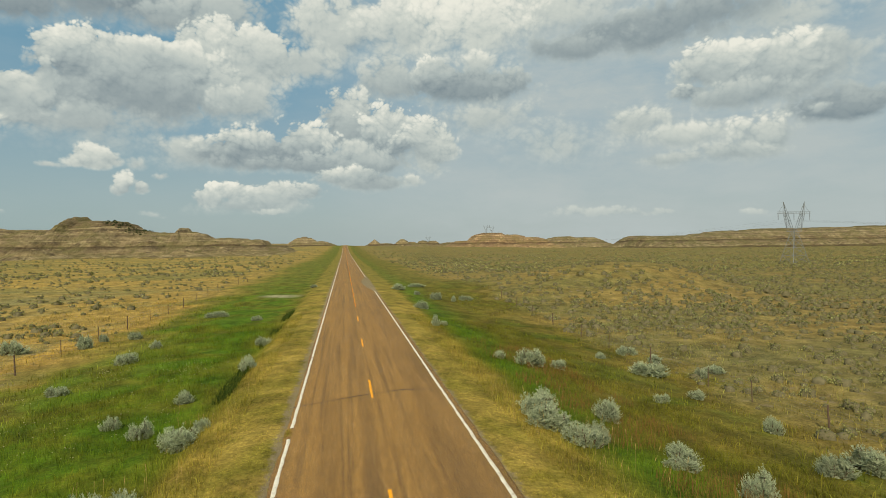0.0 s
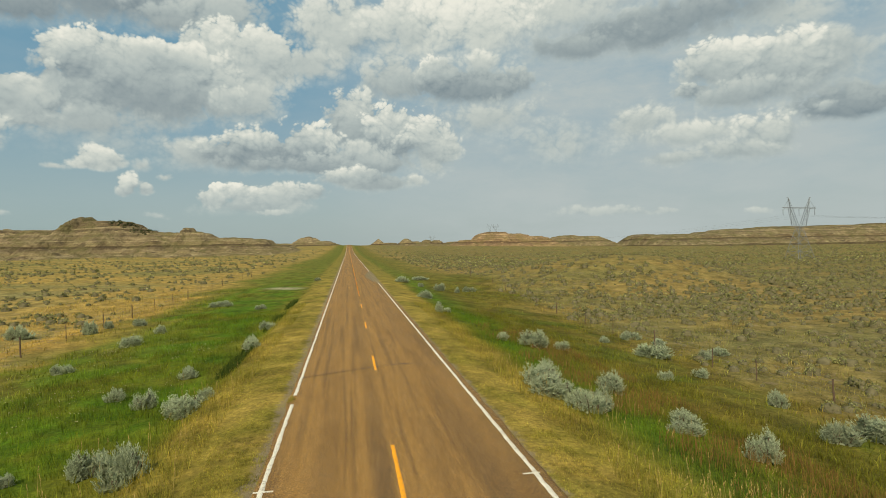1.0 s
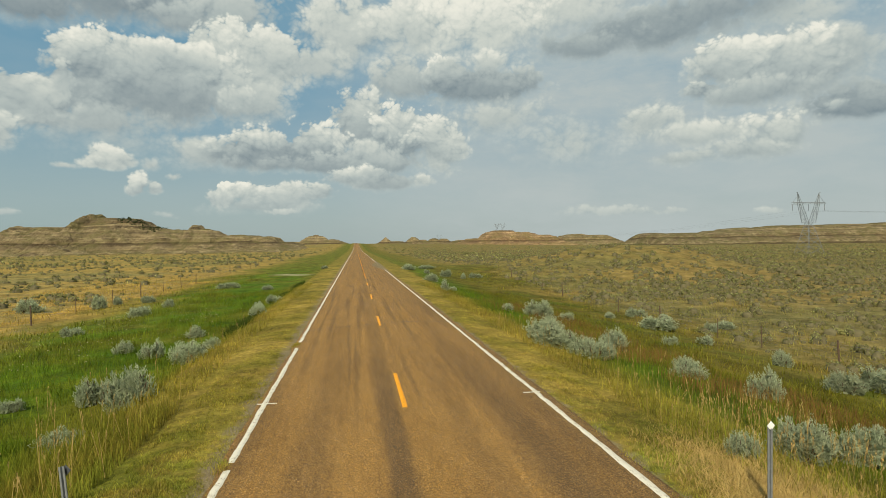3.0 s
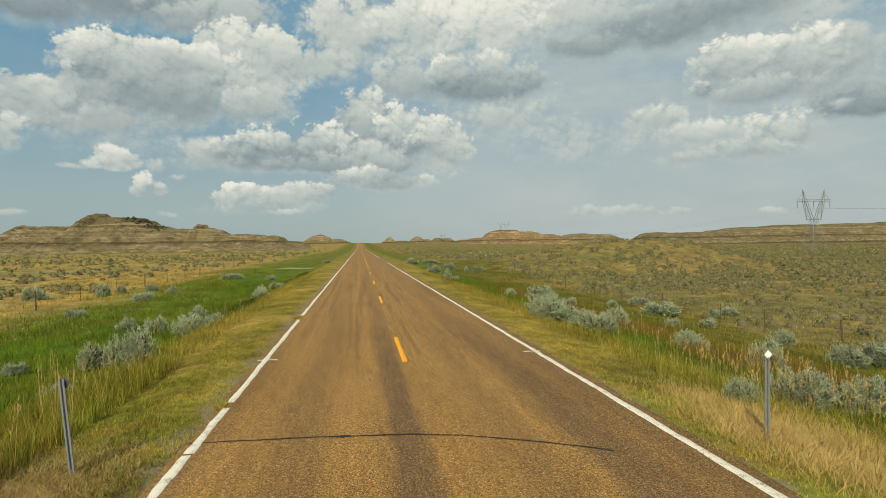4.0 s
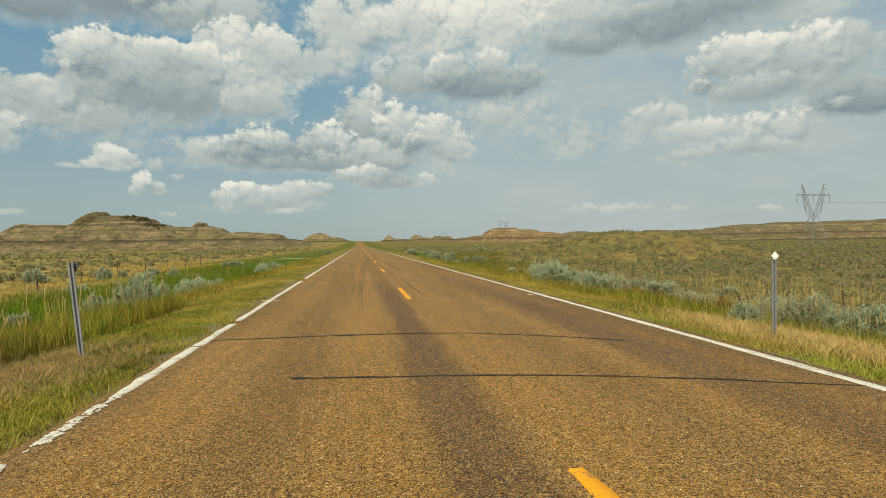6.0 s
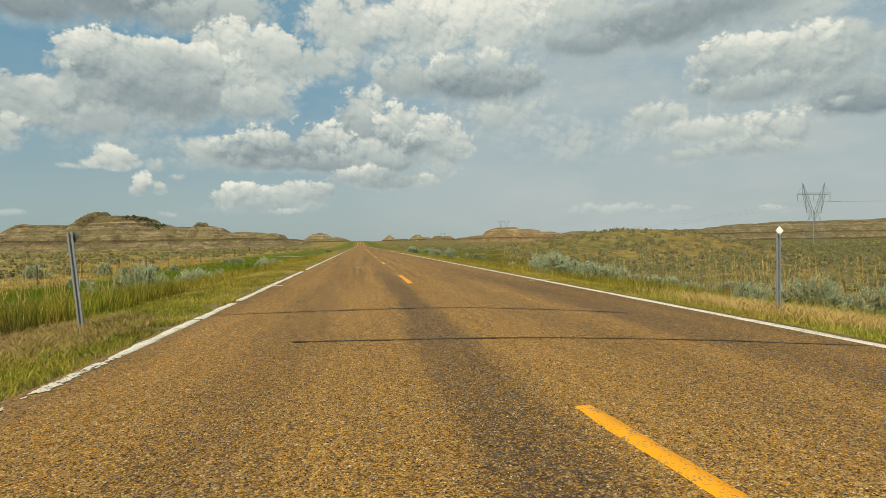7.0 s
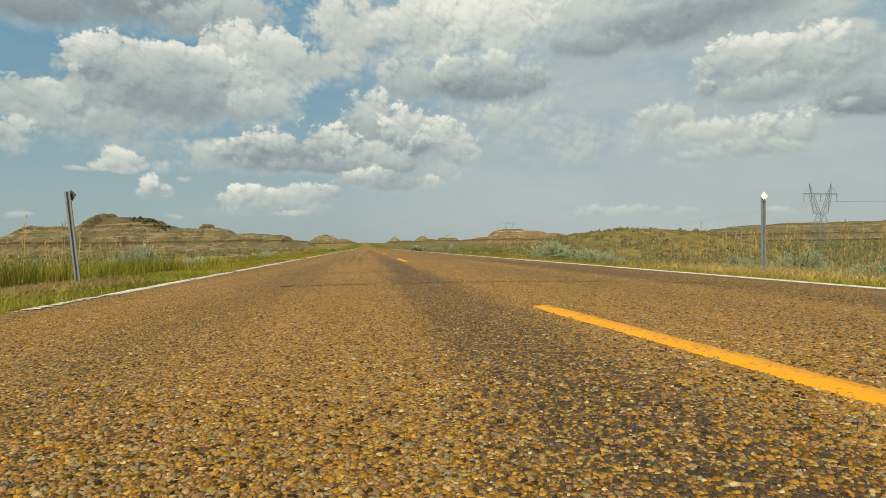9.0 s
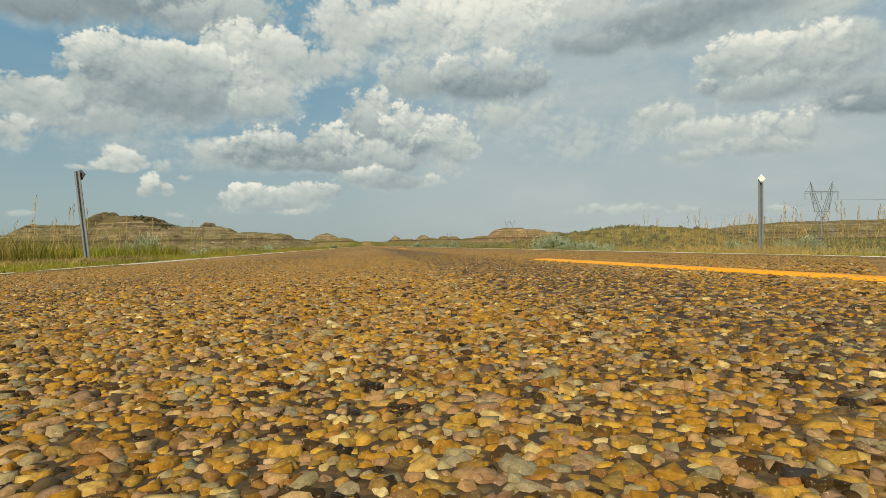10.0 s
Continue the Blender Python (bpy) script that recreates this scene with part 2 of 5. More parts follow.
sky()
lamp = bpy.data.lights.new("sun", "SUN")
lamp.energy, lamp.angle, lamp.color = 5.0, radians(0.8), (1.0, 0.885, 0.67)
sun = new("sun", lamp)
sun_dir = Vector((math.sin(SUN_AZIMUTH) * math.cos(SUN_ELEVATION), math.cos(SUN_AZIMUTH) * math.cos(SUN_ELEVATION), math.sin(SUN_ELEVATION)))
sun.matrix_world = look(sun_dir * 100, (0, 0, 0))
scene.view_settings.exposure = -0.04

# ---- materials ----


def material(name, rough=0.85):
    mat = bpy.data.materials.new(name)
    mat.use_nodes = True
    nt = mat.node_tree
    bs = nt.nodes["Principled BSDF"]
    bs.inputs["Roughness"].default_value = rough
    bs.inputs["Specular IOR Level"].default_value = 0.08
    return mat, nt, bs


def bump(nt, bs, height, strength=0.5, distance=0.02):
    n = nt.nodes.new("ShaderNodeBump")
    n.inputs["Strength"].default_value, n.inputs["Distance"].default_value = strength, distance
    put(nt, n.inputs["Height"], height)
    nt.links.new(n.outputs[0], bs.inputs["Normal"])


def leafy(nt, bs, colour, share):
    """Let some of the light through a thin leaf."""
    t, mix = nt.nodes.new("ShaderNodeBsdfTranslucent"), nt.nodes.new("ShaderNodeMixShader")
    put(nt, t.inputs[0], colour)
    mix.inputs[0].default_value = share
    nt.links.new(bs.outputs[0], mix.inputs[1])
    nt.links.new(t.outputs[0], mix.inputs[2])
    nt.links.new(mix.outputs[0], nt.nodes["Material Output"].inputs["Surface"])


def place(nt):
    return nt.nodes.new("ShaderNodeNewGeometry").outputs["Position"]


def island(nt):
    return nt.nodes.new("ShaderNodeNewGeometry").outputs["Random Per Island"]


def object_random(nt):
    return nt.nodes.new("ShaderNodeObjectInfo").outputs["Random"]


def attribute(nt, name):
    n = nt.nodes.new("ShaderNodeAttribute")
    n.attribute_name = name
    return n.outputs["Fac"]


def meadow_group():
    """The colours of the plant cover, verge by verge, across the road."""
    g = bpy.data.node_groups.new("meadow", "ShaderNodeTree")
    g.interface.new_socket("P", in_out="INPUT", socket_type="NodeSocketVector")
    g.interface.new_socket("Colour", in_out="OUTPUT", socket_type="NodeSocketColor")
    gi, go = g.nodes.new("NodeGroupInput"), g.nodes.new("NodeGroupOutput")
    p = gi.outputs[0]
    x, y, z = xyz(g, p)
    flat = vec(g, x, y, 0.0)
    wob = m(g, "MULTIPLY", m(g, "SUBTRACT", ns(g, flat, 0.16, 3, 0.55), 0.5), mr(g, m(g, "ABSOLUTE", x), 5, 20, 0.9, 13.0))
    xs = mr(g, m(g, "ADD", x, wob), -40, 40)

    def at(v):
        return (v + 40) / 80

    tan, straw = (0.300, 0.215, 0.042), (0.330, 0.235, 0.055)
    green, olive, brown = (0.078, 0.145, 0.007), (0.128, 0.136, 0.012), (0.150, 0.114, 0.018)
    orange, sage, drab = (0.43, 0.265, 0.060), (0.25, 0.22, 0.095), (0.29, 0.225, 0.085)
    first = ramp(g, xs, [(at(-36), drab), (at(-27), orange), (at(-21), orange), (at(-18.5), olive), (at(-16), green), (at(-8), green), (at(-6.7), olive), (at(-6.0), tan),
                         (at(-3.3), straw), (at(3.3), straw), (at(6.2), tan), (at(7.0), olive), (at(8.2), green), (at(11), (0.120, 0.115, 0.012)), (at(19), brown), (at(23), (0.200, 0.166, 0.060))])
    second = ramp(g, xs, [(at(-34), sage), (at(-24), drab), (at(-17), olive), (at(-8), olive), (at(-5.6), (0.225, 0.182, 0.030)), (at(5.8), (0.235, 0.186, 0.032)),
                          (at(8), (0.082, 0.126, 0.010)), (at(12), brown), (at(16), (0.070, 0.098, 0.008)), (at(20), (0.105, 0.10, 0.012)), (at(24), (0.162, 0.147, 0.055)), (at(38), (0.185, 0.158, 0.058))])
    patch = mr(g, ns(g, flat, 0.22, 5, 0.62, 0.4), 0.40, 0.62, smooth=True)
    c = mx(g, patch, first, second)
    far = mr(g, y, 55, 140, smooth=True)
    wide = mr(g, ns(g, vm(g, "MULTIPLY", flat, (1.0, 1.6, 1)), 0.028, 5, 0.6, 0.6), 0.38, 0.62, smooth=True)
    c = mx(g, m(g, "MULTIPLY", far, 0.55), c, (0.185, 0.165, 0.034))
    away = mr(g, m(g, "ABSOLUTE", x), 10, 26, smooth=True)
    c = mx(g, m(g, "MULTIPLY", away, wide), c, mx(g, mr(g, x, -60, 60), (0.42, 0.275, 0.070), (0.245, 0.174, 0.058)))
    close = m(g, "MULTIPLY", mr(g, y, 8.5, 14, 0.60, 0.0, smooth=True), mr(g, ns(g, flat, 0.9, 4, 0.6), 0.38, 0.6, smooth=True))
    c = mx(g, m(g, "MULTIPLY", close, mr(g, m(g, "ABSOLUTE", x), 6, 8, 1, 0)), c, (0.155, 0.205, 0.020))
    near = vm(g, "ADD", flat, vm(g, "MULTIPLY", vm(g, "SUBTRACT", ns(g, flat, 1.1, 4, 0.6, colour=True), (0.5, 0.5, 0.5)), (1.6, 1.6, 0)))
    c = mx(g, puff(g, near, -4.9, 6.3, 1.7, 1.15, 0.85), c, (0.235, 0.150, 0.055))
    c = mx(g, puff(g, near, 4.9, 6.7, 1.5, 2.0, 0.85), c, (0.40, 0.285, 0.085))
    c = mx(g, puff(g, near, -9.8, 83.0, 3.2, 2.4, 0.8), c, (0.43, 0.37, 0.25))
    tuft = ns(g, flat, 1.3, 6, 0.7)
    c = mx(g, mr(g, tuft, 0.36, 0.64, 0.0, 0.75), c, mx(g, 1.0, c, (0.46, 0.52, 0.42), "MULTIPLY"))
    k = mr(g, ns(g, flat, 6.5, 4, 0.75), 0.34, 0.66, 0.62, 1.38)
    k = m(g, "MULTIPLY", k, mr(g, ns(g, vm(g, "MULTIPLY", flat, (1, 0.6, 1)), 0.55, 4, 0.65), 0.36, 0.64, 0.64, 1.26))
    c = mx(g, 1.0, c, vec(g, k, k, k), "MULTIPLY")
    put(g, go.inputs[0], c)
    return g


MEADOW = meadow_group()


def meadow(nt, p):
    n = nt.nodes.new("ShaderNodeGroup")
    n.node_tree = MEADOW
    put(nt, n.inputs[0], p)
    return n.outputs[0]


def ground_material():
    mat, nt, bs = material("prairie_ground", 0.95)
    p = place(nt)
    x, y, z = xyz(nt, p)
    c = meadow(nt, p)
    # bare soil and gravel beside the asphalt and here and there between the plants
    soil = m(nt, "MULTIPLY", mr(nt, ns(nt, p, 0.9, 6, 0.65), 0.56, 0.68, 0, 0.6, smooth=True), mr(nt, m(nt, "ABSOLUTE", x), 18, 22))
    edge = mr(nt, m(nt, "ADD", m(nt, "ABSOLUTE", x), m(nt, "MULTIPLY", ns(nt, p, 2.2, 4, 0.6), 0.9)), 3.66, 3.95, 0.75, 0.0, smooth=True)
    grit = ramp(nt, vor(nt, p, 60).outputs["Color"], [(0.0, (0.10, 0.08, 0.055)), (0.6, (0.23, 0.18, 0.12)), (1.0, (0.38, 0.31, 0.22))])
    c = mx(nt, m(nt, "MAXIMUM", soil, edge), c, grit)
    # the dots of sagebrush too far off to stand out one by one
    dots = vor(nt, vm(nt, "MULTIPLY", p, (1, 0.8, 1)), 0.16, rand=1.0).outputs["Distance"]
    d2 = mr(nt, m(nt, "ADD", dots, m(nt, "MULTIPLY", ns(nt, p, 0.9, 3), 0.5)), 0.42, 0.56, 0.75, 0.0, smooth=True)
    away = m(nt, "MULTIPLY", mr(nt, y, 170, 330, smooth=True), mr(nt, m(nt, "ABSOLUTE", x), 12, 30))
    c = mx(nt, m(nt, "MULTIPLY", d2, away), c, (0.125, 0.135, 0.075))
    put(nt, bs.inputs["Base Color"], c)
    h = m(nt, "ADD", ns(nt, p, 14, 6, 0.7), m(nt, "MULTIPLY", ns(nt, p, 2.5, 4), 2.0))
    bump(nt, bs, h, 0.7, 0.06)
    return mat


def grass_material(name, tip, gain=1.0):
    mat, nt, bs = material(name, 0.7)
    p = place(nt)
    c = meadow(nt, p)
    r = island(nt)
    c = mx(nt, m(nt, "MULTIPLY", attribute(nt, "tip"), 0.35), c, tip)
    k = mr(nt, r, 0, 1, 0.70 * gain, 1.65 * gain)
    c = mx(nt, 1.0, c, vec(nt, k, m(nt, "MULTIPLY", k, mr(nt, m(nt, "FRACT", m(nt, "MULTIPLY", r, 7.3)), 0, 1, 0.92, 1.10)), m(nt, "MULTIPLY", k, 0.95)), "MULTIPLY")
    put(nt, bs.inputs["Base Color"], c)
    leafy(nt, bs, c, 0.42)
    bs.inputs["Specular IOR Level"].default_value = 0.06
    return mat


CHIPS = [(0.0, (0.024, 0.018, 0.012)), (0.12, (0.085, 0.048, 0.016)), (0.24, (0.30, 0.160, 0.024)), (0.45, (0.50, 0.275, 0.036)), (0.58, (0.25, 0.172, 0.052)),
         (0.70, (0.58, 0.350, 0.060)), (0.80, (0.17, 0.122, 0.060)), (0.87, (0.38, 0.180, 0.052)), (0.95, (0.56, 0.41, 0.14)), (1.0, (0.70, 0.59, 0.36))]


def wear(nt, x, p):
    """Dark tracks along the lanes, where tar has come up between the chips."""
    w = m(nt, "MULTIPLY", m(nt, "SUBTRACT", ns(nt, vm(nt, "MULTIPLY", p, (1, 0.10, 0)), 1.6, 4, 0.6), 0.5), 0.5)
    xx = m(nt, "ADD", x, w)
    bands = [(-0.40, 0.10, 0.36, 0.95), (-1.70, 0.10, 0.55, 0.50), (0.95, 0.05, 0.55, 0.40), (1.95, 0.15, 0.60, 0.85), (-2.95, 0.02, 0.45, 0.6), (3.00, 0.20, 0.95, 0.75)]
    worn = m(nt, "MINIMUM", total(nt, [mr(nt, m(nt, "ABSOLUTE", m(nt, "SUBTRACT", xx, c)), a, b, k, 0.0, smooth=True) for c, a, b, k in bands]), 1.0)
    along = xyz(nt, p)[1]
    fine = mr(nt, ns(nt, vm(nt, "MULTIPLY", p, (1, 0.015, 0)), 3.4, 3, 0.6), 0.46, 0.64, 0.0, 0.85, smooth=True)
    return m(nt, "MAXIMUM", m(nt, "MULTIPLY", worn, mr(nt, along, 9, 24, 1.0, 0.42, smooth=True)), m(nt, "MULTIPLY", fine, mr(nt, along, 8, 16, 0.2, 0.8)))


def asphalt_material():
    mat, nt, bs = material("chip_seal", 0.8)
    p = place(nt)
    x, y, z = xyz(nt, p)
    flat = vec(nt, x, y, 0.0)
    cell = vor(nt, flat, 118)
    pick = m(nt, "FRACT", m(nt, "MULTIPLY", xyz(nt, cell.outputs["Color"])[0], 1.0))
    c = ramp(nt, pick, CHIPS)
    gap = mr(nt, cell.outputs["Distance"], 0.50, 0.70, smooth=True)
    c = mx(nt, 0.38, c, (0.30, 0.190, 0.055))
    c = mx(nt, m(nt, "MULTIPLY", gap, 0.72), c, (0.050, 0.036, 0.022))
    track = wear(nt, x, flat)
    tar = m(nt, "MULTIPLY", track, mr(nt, ns(nt, flat, 45, 3, 0.6), 0.34, 0.62, 0.25, 1.0))
    c = mx(nt, m(nt, "MULTIPLY", tar, 0.88), c, (0.050, 0.042, 0.030))
    big = ns(nt, vm(nt, "MULTIPLY", flat, (1.0, 0.18, 1)), 0.9, 5, 0.6)
    mottle = m(nt, "ADD", m(nt, "MULTIPLY", ns(nt, flat, 26, 3, 0.7), 0.6), m(nt, "MULTIPLY", ns(nt, flat, 70, 2, 0.6), 0.4))
    c = mx(nt, mr(nt, mottle, 0.41, 0.59, 0.0, 0.70), c, mx(nt, 1.0, c, (0.32, 0.30, 0.28), "MULTIPLY"))
    c = mx(nt, 1.0, c, (1.48, 1.37, 1.50), "MULTIPLY")
    grain = xyz(nt, vor(nt, flat, 52).outputs["Color"])[0]
    k = mr(nt, m(nt, "ADD", m(nt, "MULTIPLY", grain, 0.6), m(nt, "MULTIPLY", ns(nt, vm(nt, "MULTIPLY", flat, (1, 0.10, 1)), 11, 5, 0.75), 0.9)), 0.42, 1.05, 0.66, 1.32)
    c = mx(nt, 1.0, c, vec(nt, k, k, k), "MULTIPLY")
    c = mx(nt, mr(nt, big, 0.38, 0.66, 0.0, 0.55), c, mx(nt, 1.0, c, (0.72, 0.70, 0.68), "MULTIPLY"))
    # the bare tar bed between the chips that stand as stones of their own
    ahead = m(nt, "ADD", y, 0.16)
    aside = m(nt, "SUBTRACT", m(nt, "MULTIPLY_ADD", ahead, 0.80, 0.02), m(nt, "ABSOLUTE", m(nt, "MULTIPLY_ADD", ahead, -0.137, m(nt, "ADD", x, 0.93))))
    bed = m(nt, "MULTIPLY", mr(nt, aside, 0.0, 0.06), m(nt, "MULTIPLY", mr(nt, y, -0.02, 0.03), mr(nt, y, 0.35, 1.3, 1.0, 0.0)))
    c = mx(nt, m(nt, "MULTIPLY", bed, 0.85), c, (0.045, 0.034, 0.022))
    put(nt, bs.inputs["Base Color"], c)
    put(nt, bs.inputs["Roughness"], mr(nt, gap, 0, 1, 0.75, 0.6))
    h = m(nt, "ADD", mr(nt, cell.outputs["Distance"], 0.0, 0.7, 1.0, 0.0), m(nt, "MULTIPLY", ns(nt, flat, 260, 3), 0.3))
    bump(nt, bs, h, 0.55, 0.005)
    return mat


def stone_material():
    mat, nt, bs = material("chip_stone", 0.55)
    p = place(nt)
    x, y, z = xyz(nt, p)
    r = m(nt, "FRACT", m(nt, "ADD", m(nt, "MULTIPLY", island(nt), 3.7), object_random(nt)))
    c = mx(nt, 1.0, ramp(nt, r, CHIPS), (0.86, 0.80, 0.62), "MULTIPLY")
    rose = m(nt, "GREATER_THAN", m(nt, "FRACT", m(nt, "MULTIPLY", r, 29.3)), 0.80)
    c = mx(nt, m(nt, "MULTIPLY", rose, 0.6), c, (0.36, 0.225, 0.13))
    grey = m(nt, "GREATER_THAN", m(nt, "FRACT", m(nt, "MULTIPLY", r, 41.7)), 0.88)
    c = mx(nt, m(nt, "MULTIPLY", grey, 0.7), c, (0.27, 0.245, 0.150))
    c = mx(nt, mr(nt, ns(nt, p, 240, 5, 0.7), 0.40, 0.62, 0.0, 0.75), c, mx(nt, 1.0, c, (0.48, 0.42, 0.36), "MULTIPLY"))
    c = mx(nt, mr(nt, ns(nt, p, 520, 3, 0.7), 0.60, 0.70, 0.0, 0.5), c, (0.62, 0.50, 0.30))
    track = wear(nt, x, vec(nt, x, y, 0.0))
    dark = m(nt, "GREATER_THAN", m(nt, "MULTIPLY", track, 0.42), m(nt, "FRACT", m(nt, "MULTIPLY", r, 13.7)))
    c = mx(nt, m(nt, "MULTIPLY", dark, 0.8), c, (0.04, 0.034, 0.03))
    put(nt, bs.inputs["Base Color"], c)
    bump(nt, bs, ns(nt, p, 700, 4, 0.6), 0.4, 0.001)
    return mat


def paint_material(name, colour, worn=(0.20, 0.15, 0.09)):
    mat, nt, bs = material(name, 0.6)
    p = place(nt)
    cell = vor(nt, p, 92).outputs["Distance"]
    chip = m(nt, "ADD", m(nt, "MULTIPLY", cell, 0.5), ns(nt, p, 9, 6, 0.7))
    c = mx(nt, mr(nt, ns(nt, p, 3, 5, 0.6), 0.3, 0.75, 0, 0.35), colour, tuple(v * 0.72 for v in colour))
    c = mx(nt, mr(nt, chip, 0.84, 0.95, 0.0, 0.85, smooth=True), c, worn)
    put(nt, bs.inputs["Base Color"], c)
    bump(nt, bs, cell, -0.5, 0.004)
    return mat


def plain(name, colour, rough=0.7, metal=0.0, grain=30.0, vary=0.35):
    mat, nt, bs = material(name, rough)
    tc = nt.nodes.new("ShaderNodeTexCoord").outputs["Object"]
    n = ns(nt, tc, grain, 5, 0.65)
    put(nt, bs.inputs["Base Color"], mx(nt, mr(nt, n, 0.35, 0.7, 0, 1), colour, tuple(v * (1 - vary) for v in colour)))
    bs.inputs["Metallic"].default_value = metal
    bump(nt, bs, n, 0.25, 0.003)
    return mat


def sage_material(name, a, b, clump=0.0):
    mat, nt, bs = material(name, 0.8)
    r = island(nt)
    o = object_random(nt)
    c = mx(nt, m(nt, "FRACT", m(nt, "MULTIPLY", r, 5.1)), a, b)
    k = m(nt, "MULTIPLY", mr(nt, r, 0, 1, 0.75, 1.25), mr(nt, o, 0, 1, 0.85, 1.15))
    if clump:
        k = m(nt, "MULTIPLY", k, mr(nt, ns(nt, place(nt), 0.55, 2, 0.6), 0.38, 0.62, 1 - clump, 1 + clump))
    c = mx(nt, 1.0, c, vec(nt, k, k, k), "MULTIPLY")
    # shade low in the bush, painted in as darker, browner lower leaves
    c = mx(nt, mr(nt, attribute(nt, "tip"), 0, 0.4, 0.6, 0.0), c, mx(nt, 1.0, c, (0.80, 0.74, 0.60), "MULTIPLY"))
    put(nt, bs.inputs["Base Color"], c)
    leafy(nt, bs, c, 0.42)
    bs.inputs["Specular IOR Level"].default_value = 0.05
    return mat


def badland_material(name, green=0.4, tint=(0.82, 0.785, 0.68)):
    """Banded clay and sandstone with thin grass on the flatter ground."""
    mat, nt, bs = material(name, 0.95)
    p = place(nt)
    x, y, z = xyz(nt, p)
    lift = m(nt, "ADD", z, m(nt, "MULTIPLY", m(nt, "SUBTRACT", ns(nt, p, 0.022, 3, 0.5), 0.5), 5.0))
    def strata(scale):
        n = nt.nodes.new("ShaderNodeTexVoronoi")
        n.voronoi_dimensions = "1D"
        put(nt, n.inputs["W"], lift)
        n.inputs["Scale"].default_value = scale
        return xyz(nt, n.outputs["Color"])[0]

    layer = m(nt, "ADD", m(nt, "MULTIPLY", strata(0.15), 0.50), m(nt, "MULTIPLY", strata(0.52), 0.50))
    layer = mr(nt, m(nt, "ADD", layer, m(nt, "MULTIPLY", m(nt, "SUBTRACT", ns(nt, p, 0.06, 4, 0.6), 0.5), 0.5)), 0.15, 0.85)
    c = ramp(nt, layer, [(0.0, (0.130, 0.098, 0.062)), (0.22, (0.225, 0.172, 0.105)), (0.34, (0.40, 0.325, 0.190)), (0.42, (0.160, 0.125, 0.085)), (0.55, (0.260, 0.205, 0.130)), (0.63, (0.50, 0.415, 0.255)), (0.70, (0.190, 0.150, 0.105)), (0.85, (0.30, 0.240, 0.150)), (1.0, (0.47, 0.39, 0.25))])
    rill = ns(nt, vm(nt, "MULTIPLY", p, (1, 0.35, 0.22)), 0.34, 7, 0.72)
    c = mx(nt, mr(nt, rill, 0.46, 0.62, 0.0, 0.55), c, mx(nt, 1.0, c, (0.50, 0.48, 0.44), "MULTIPLY"))
    c = mx(nt, mr(nt, ns(nt, p, 0.05, 5, 0.65), 0.46, 0.62, 0.0, 0.68), c, (0.190, 0.175, 0.080))
    nrm = nt.nodes.new("ShaderNodeNewGeometry").outputs["Normal"]
    level = mr(nt, m(nt, "ADD", xyz(nt, nrm)[2], m(nt, "MULTIPLY", m(nt, "SUBTRACT", ns(nt, p, 0.10, 5, 0.65), 0.5), 0.16)), 0.955, 1.0, 0.0, green, smooth=True)
    c = mx(nt, level, c, mx(nt, ns(nt, p, 0.5, 4), (0.13, 0.125, 0.05), (0.24, 0.20, 0.085)))
    c = mx(nt, 1.0, c, tint, "MULTIPLY")
    put(nt, bs.inputs["Base Color"], c)
    bump(nt, bs, m(nt, "ADD", m(nt, "MULTIPLY", rill, 1.6), m(nt, "MULTIPLY", layer, 0.5)), 1.0, 2.2)
    return mat


M_GROUND = ground_material()
M_ROAD = asphalt_material()
M_STONE = stone_material()
M_WHITE = paint_material("white_road_paint", (0.68, 0.645, 0.54))
M_YELLOW = paint_material("yellow_road_paint", (0.84, 0.355, 0.016))
M_TAR = plain("crack_tar", (0.020, 0.016, 0.014), 0.45, 0, 40, 0.3)
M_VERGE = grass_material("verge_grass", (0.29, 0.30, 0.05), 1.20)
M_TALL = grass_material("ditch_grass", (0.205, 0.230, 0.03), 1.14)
M_STRAW = plain("straw", (0.50, 0.355, 0.125), 0.8, 0, 3, 0.4)
M_LITTER = plain("dry_grass_litter", (0.380, 0.265, 0.115), 0.85, 0, 4, 0.45)
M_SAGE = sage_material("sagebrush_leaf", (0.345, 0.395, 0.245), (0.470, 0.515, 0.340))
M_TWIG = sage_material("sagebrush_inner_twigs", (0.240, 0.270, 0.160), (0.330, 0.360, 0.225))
M_SCRUB = sage_material("scrub_leaf", (0.195, 0.195, 0.068), (0.310, 0.305, 0.125), 0.28)
M_SCRUB_CORE = plain("scrub_inner_wood", (0.150, 0.132, 0.070), 0.95, 0, 3, 0.4)
M_RUST = plain("rust_brown_grass", (0.200, 0.118, 0.034), 0.8, 0, 2, 0.45)
M_DARK = sage_material("dark_shrub_leaf", (0.035, 0.045, 0.018), (0.06, 0.07, 0.028))
M_WEED = sage_material("dark_weed_leaf", (0.045, 0.070, 0.014), (0.085, 0.120, 0.022))
M_BARK = plain("sage_bark", (0.12, 0.085, 0.055), 0.9)
M_STEEL = plain("galvanised_steel", (0.27, 0.285, 0.29), 0.55, 0.35, 25, 0.3)
M_TOWER = plain("weathered_tower_steel", (0.20, 0.22, 0.23), 0.6, 0.2, 2, 0.2)
M_WIRE = plain("wire", (0.22, 0.22, 0.22), 0.6, 0.5, 2, 0.2)
M_POST = plain("weathered_post_wood", (0.13, 0.09, 0.06), 0.9, 0, 18, 0.5)
M_REFLECTOR = plain("white_reflector", (0.82, 0.83, 0.80), 0.25, 0, 60, 0.08)
M_BACK = plain("reflector_back", (0.16, 0.17, 0.18), 0.5, 0.6, 30, 0.3)
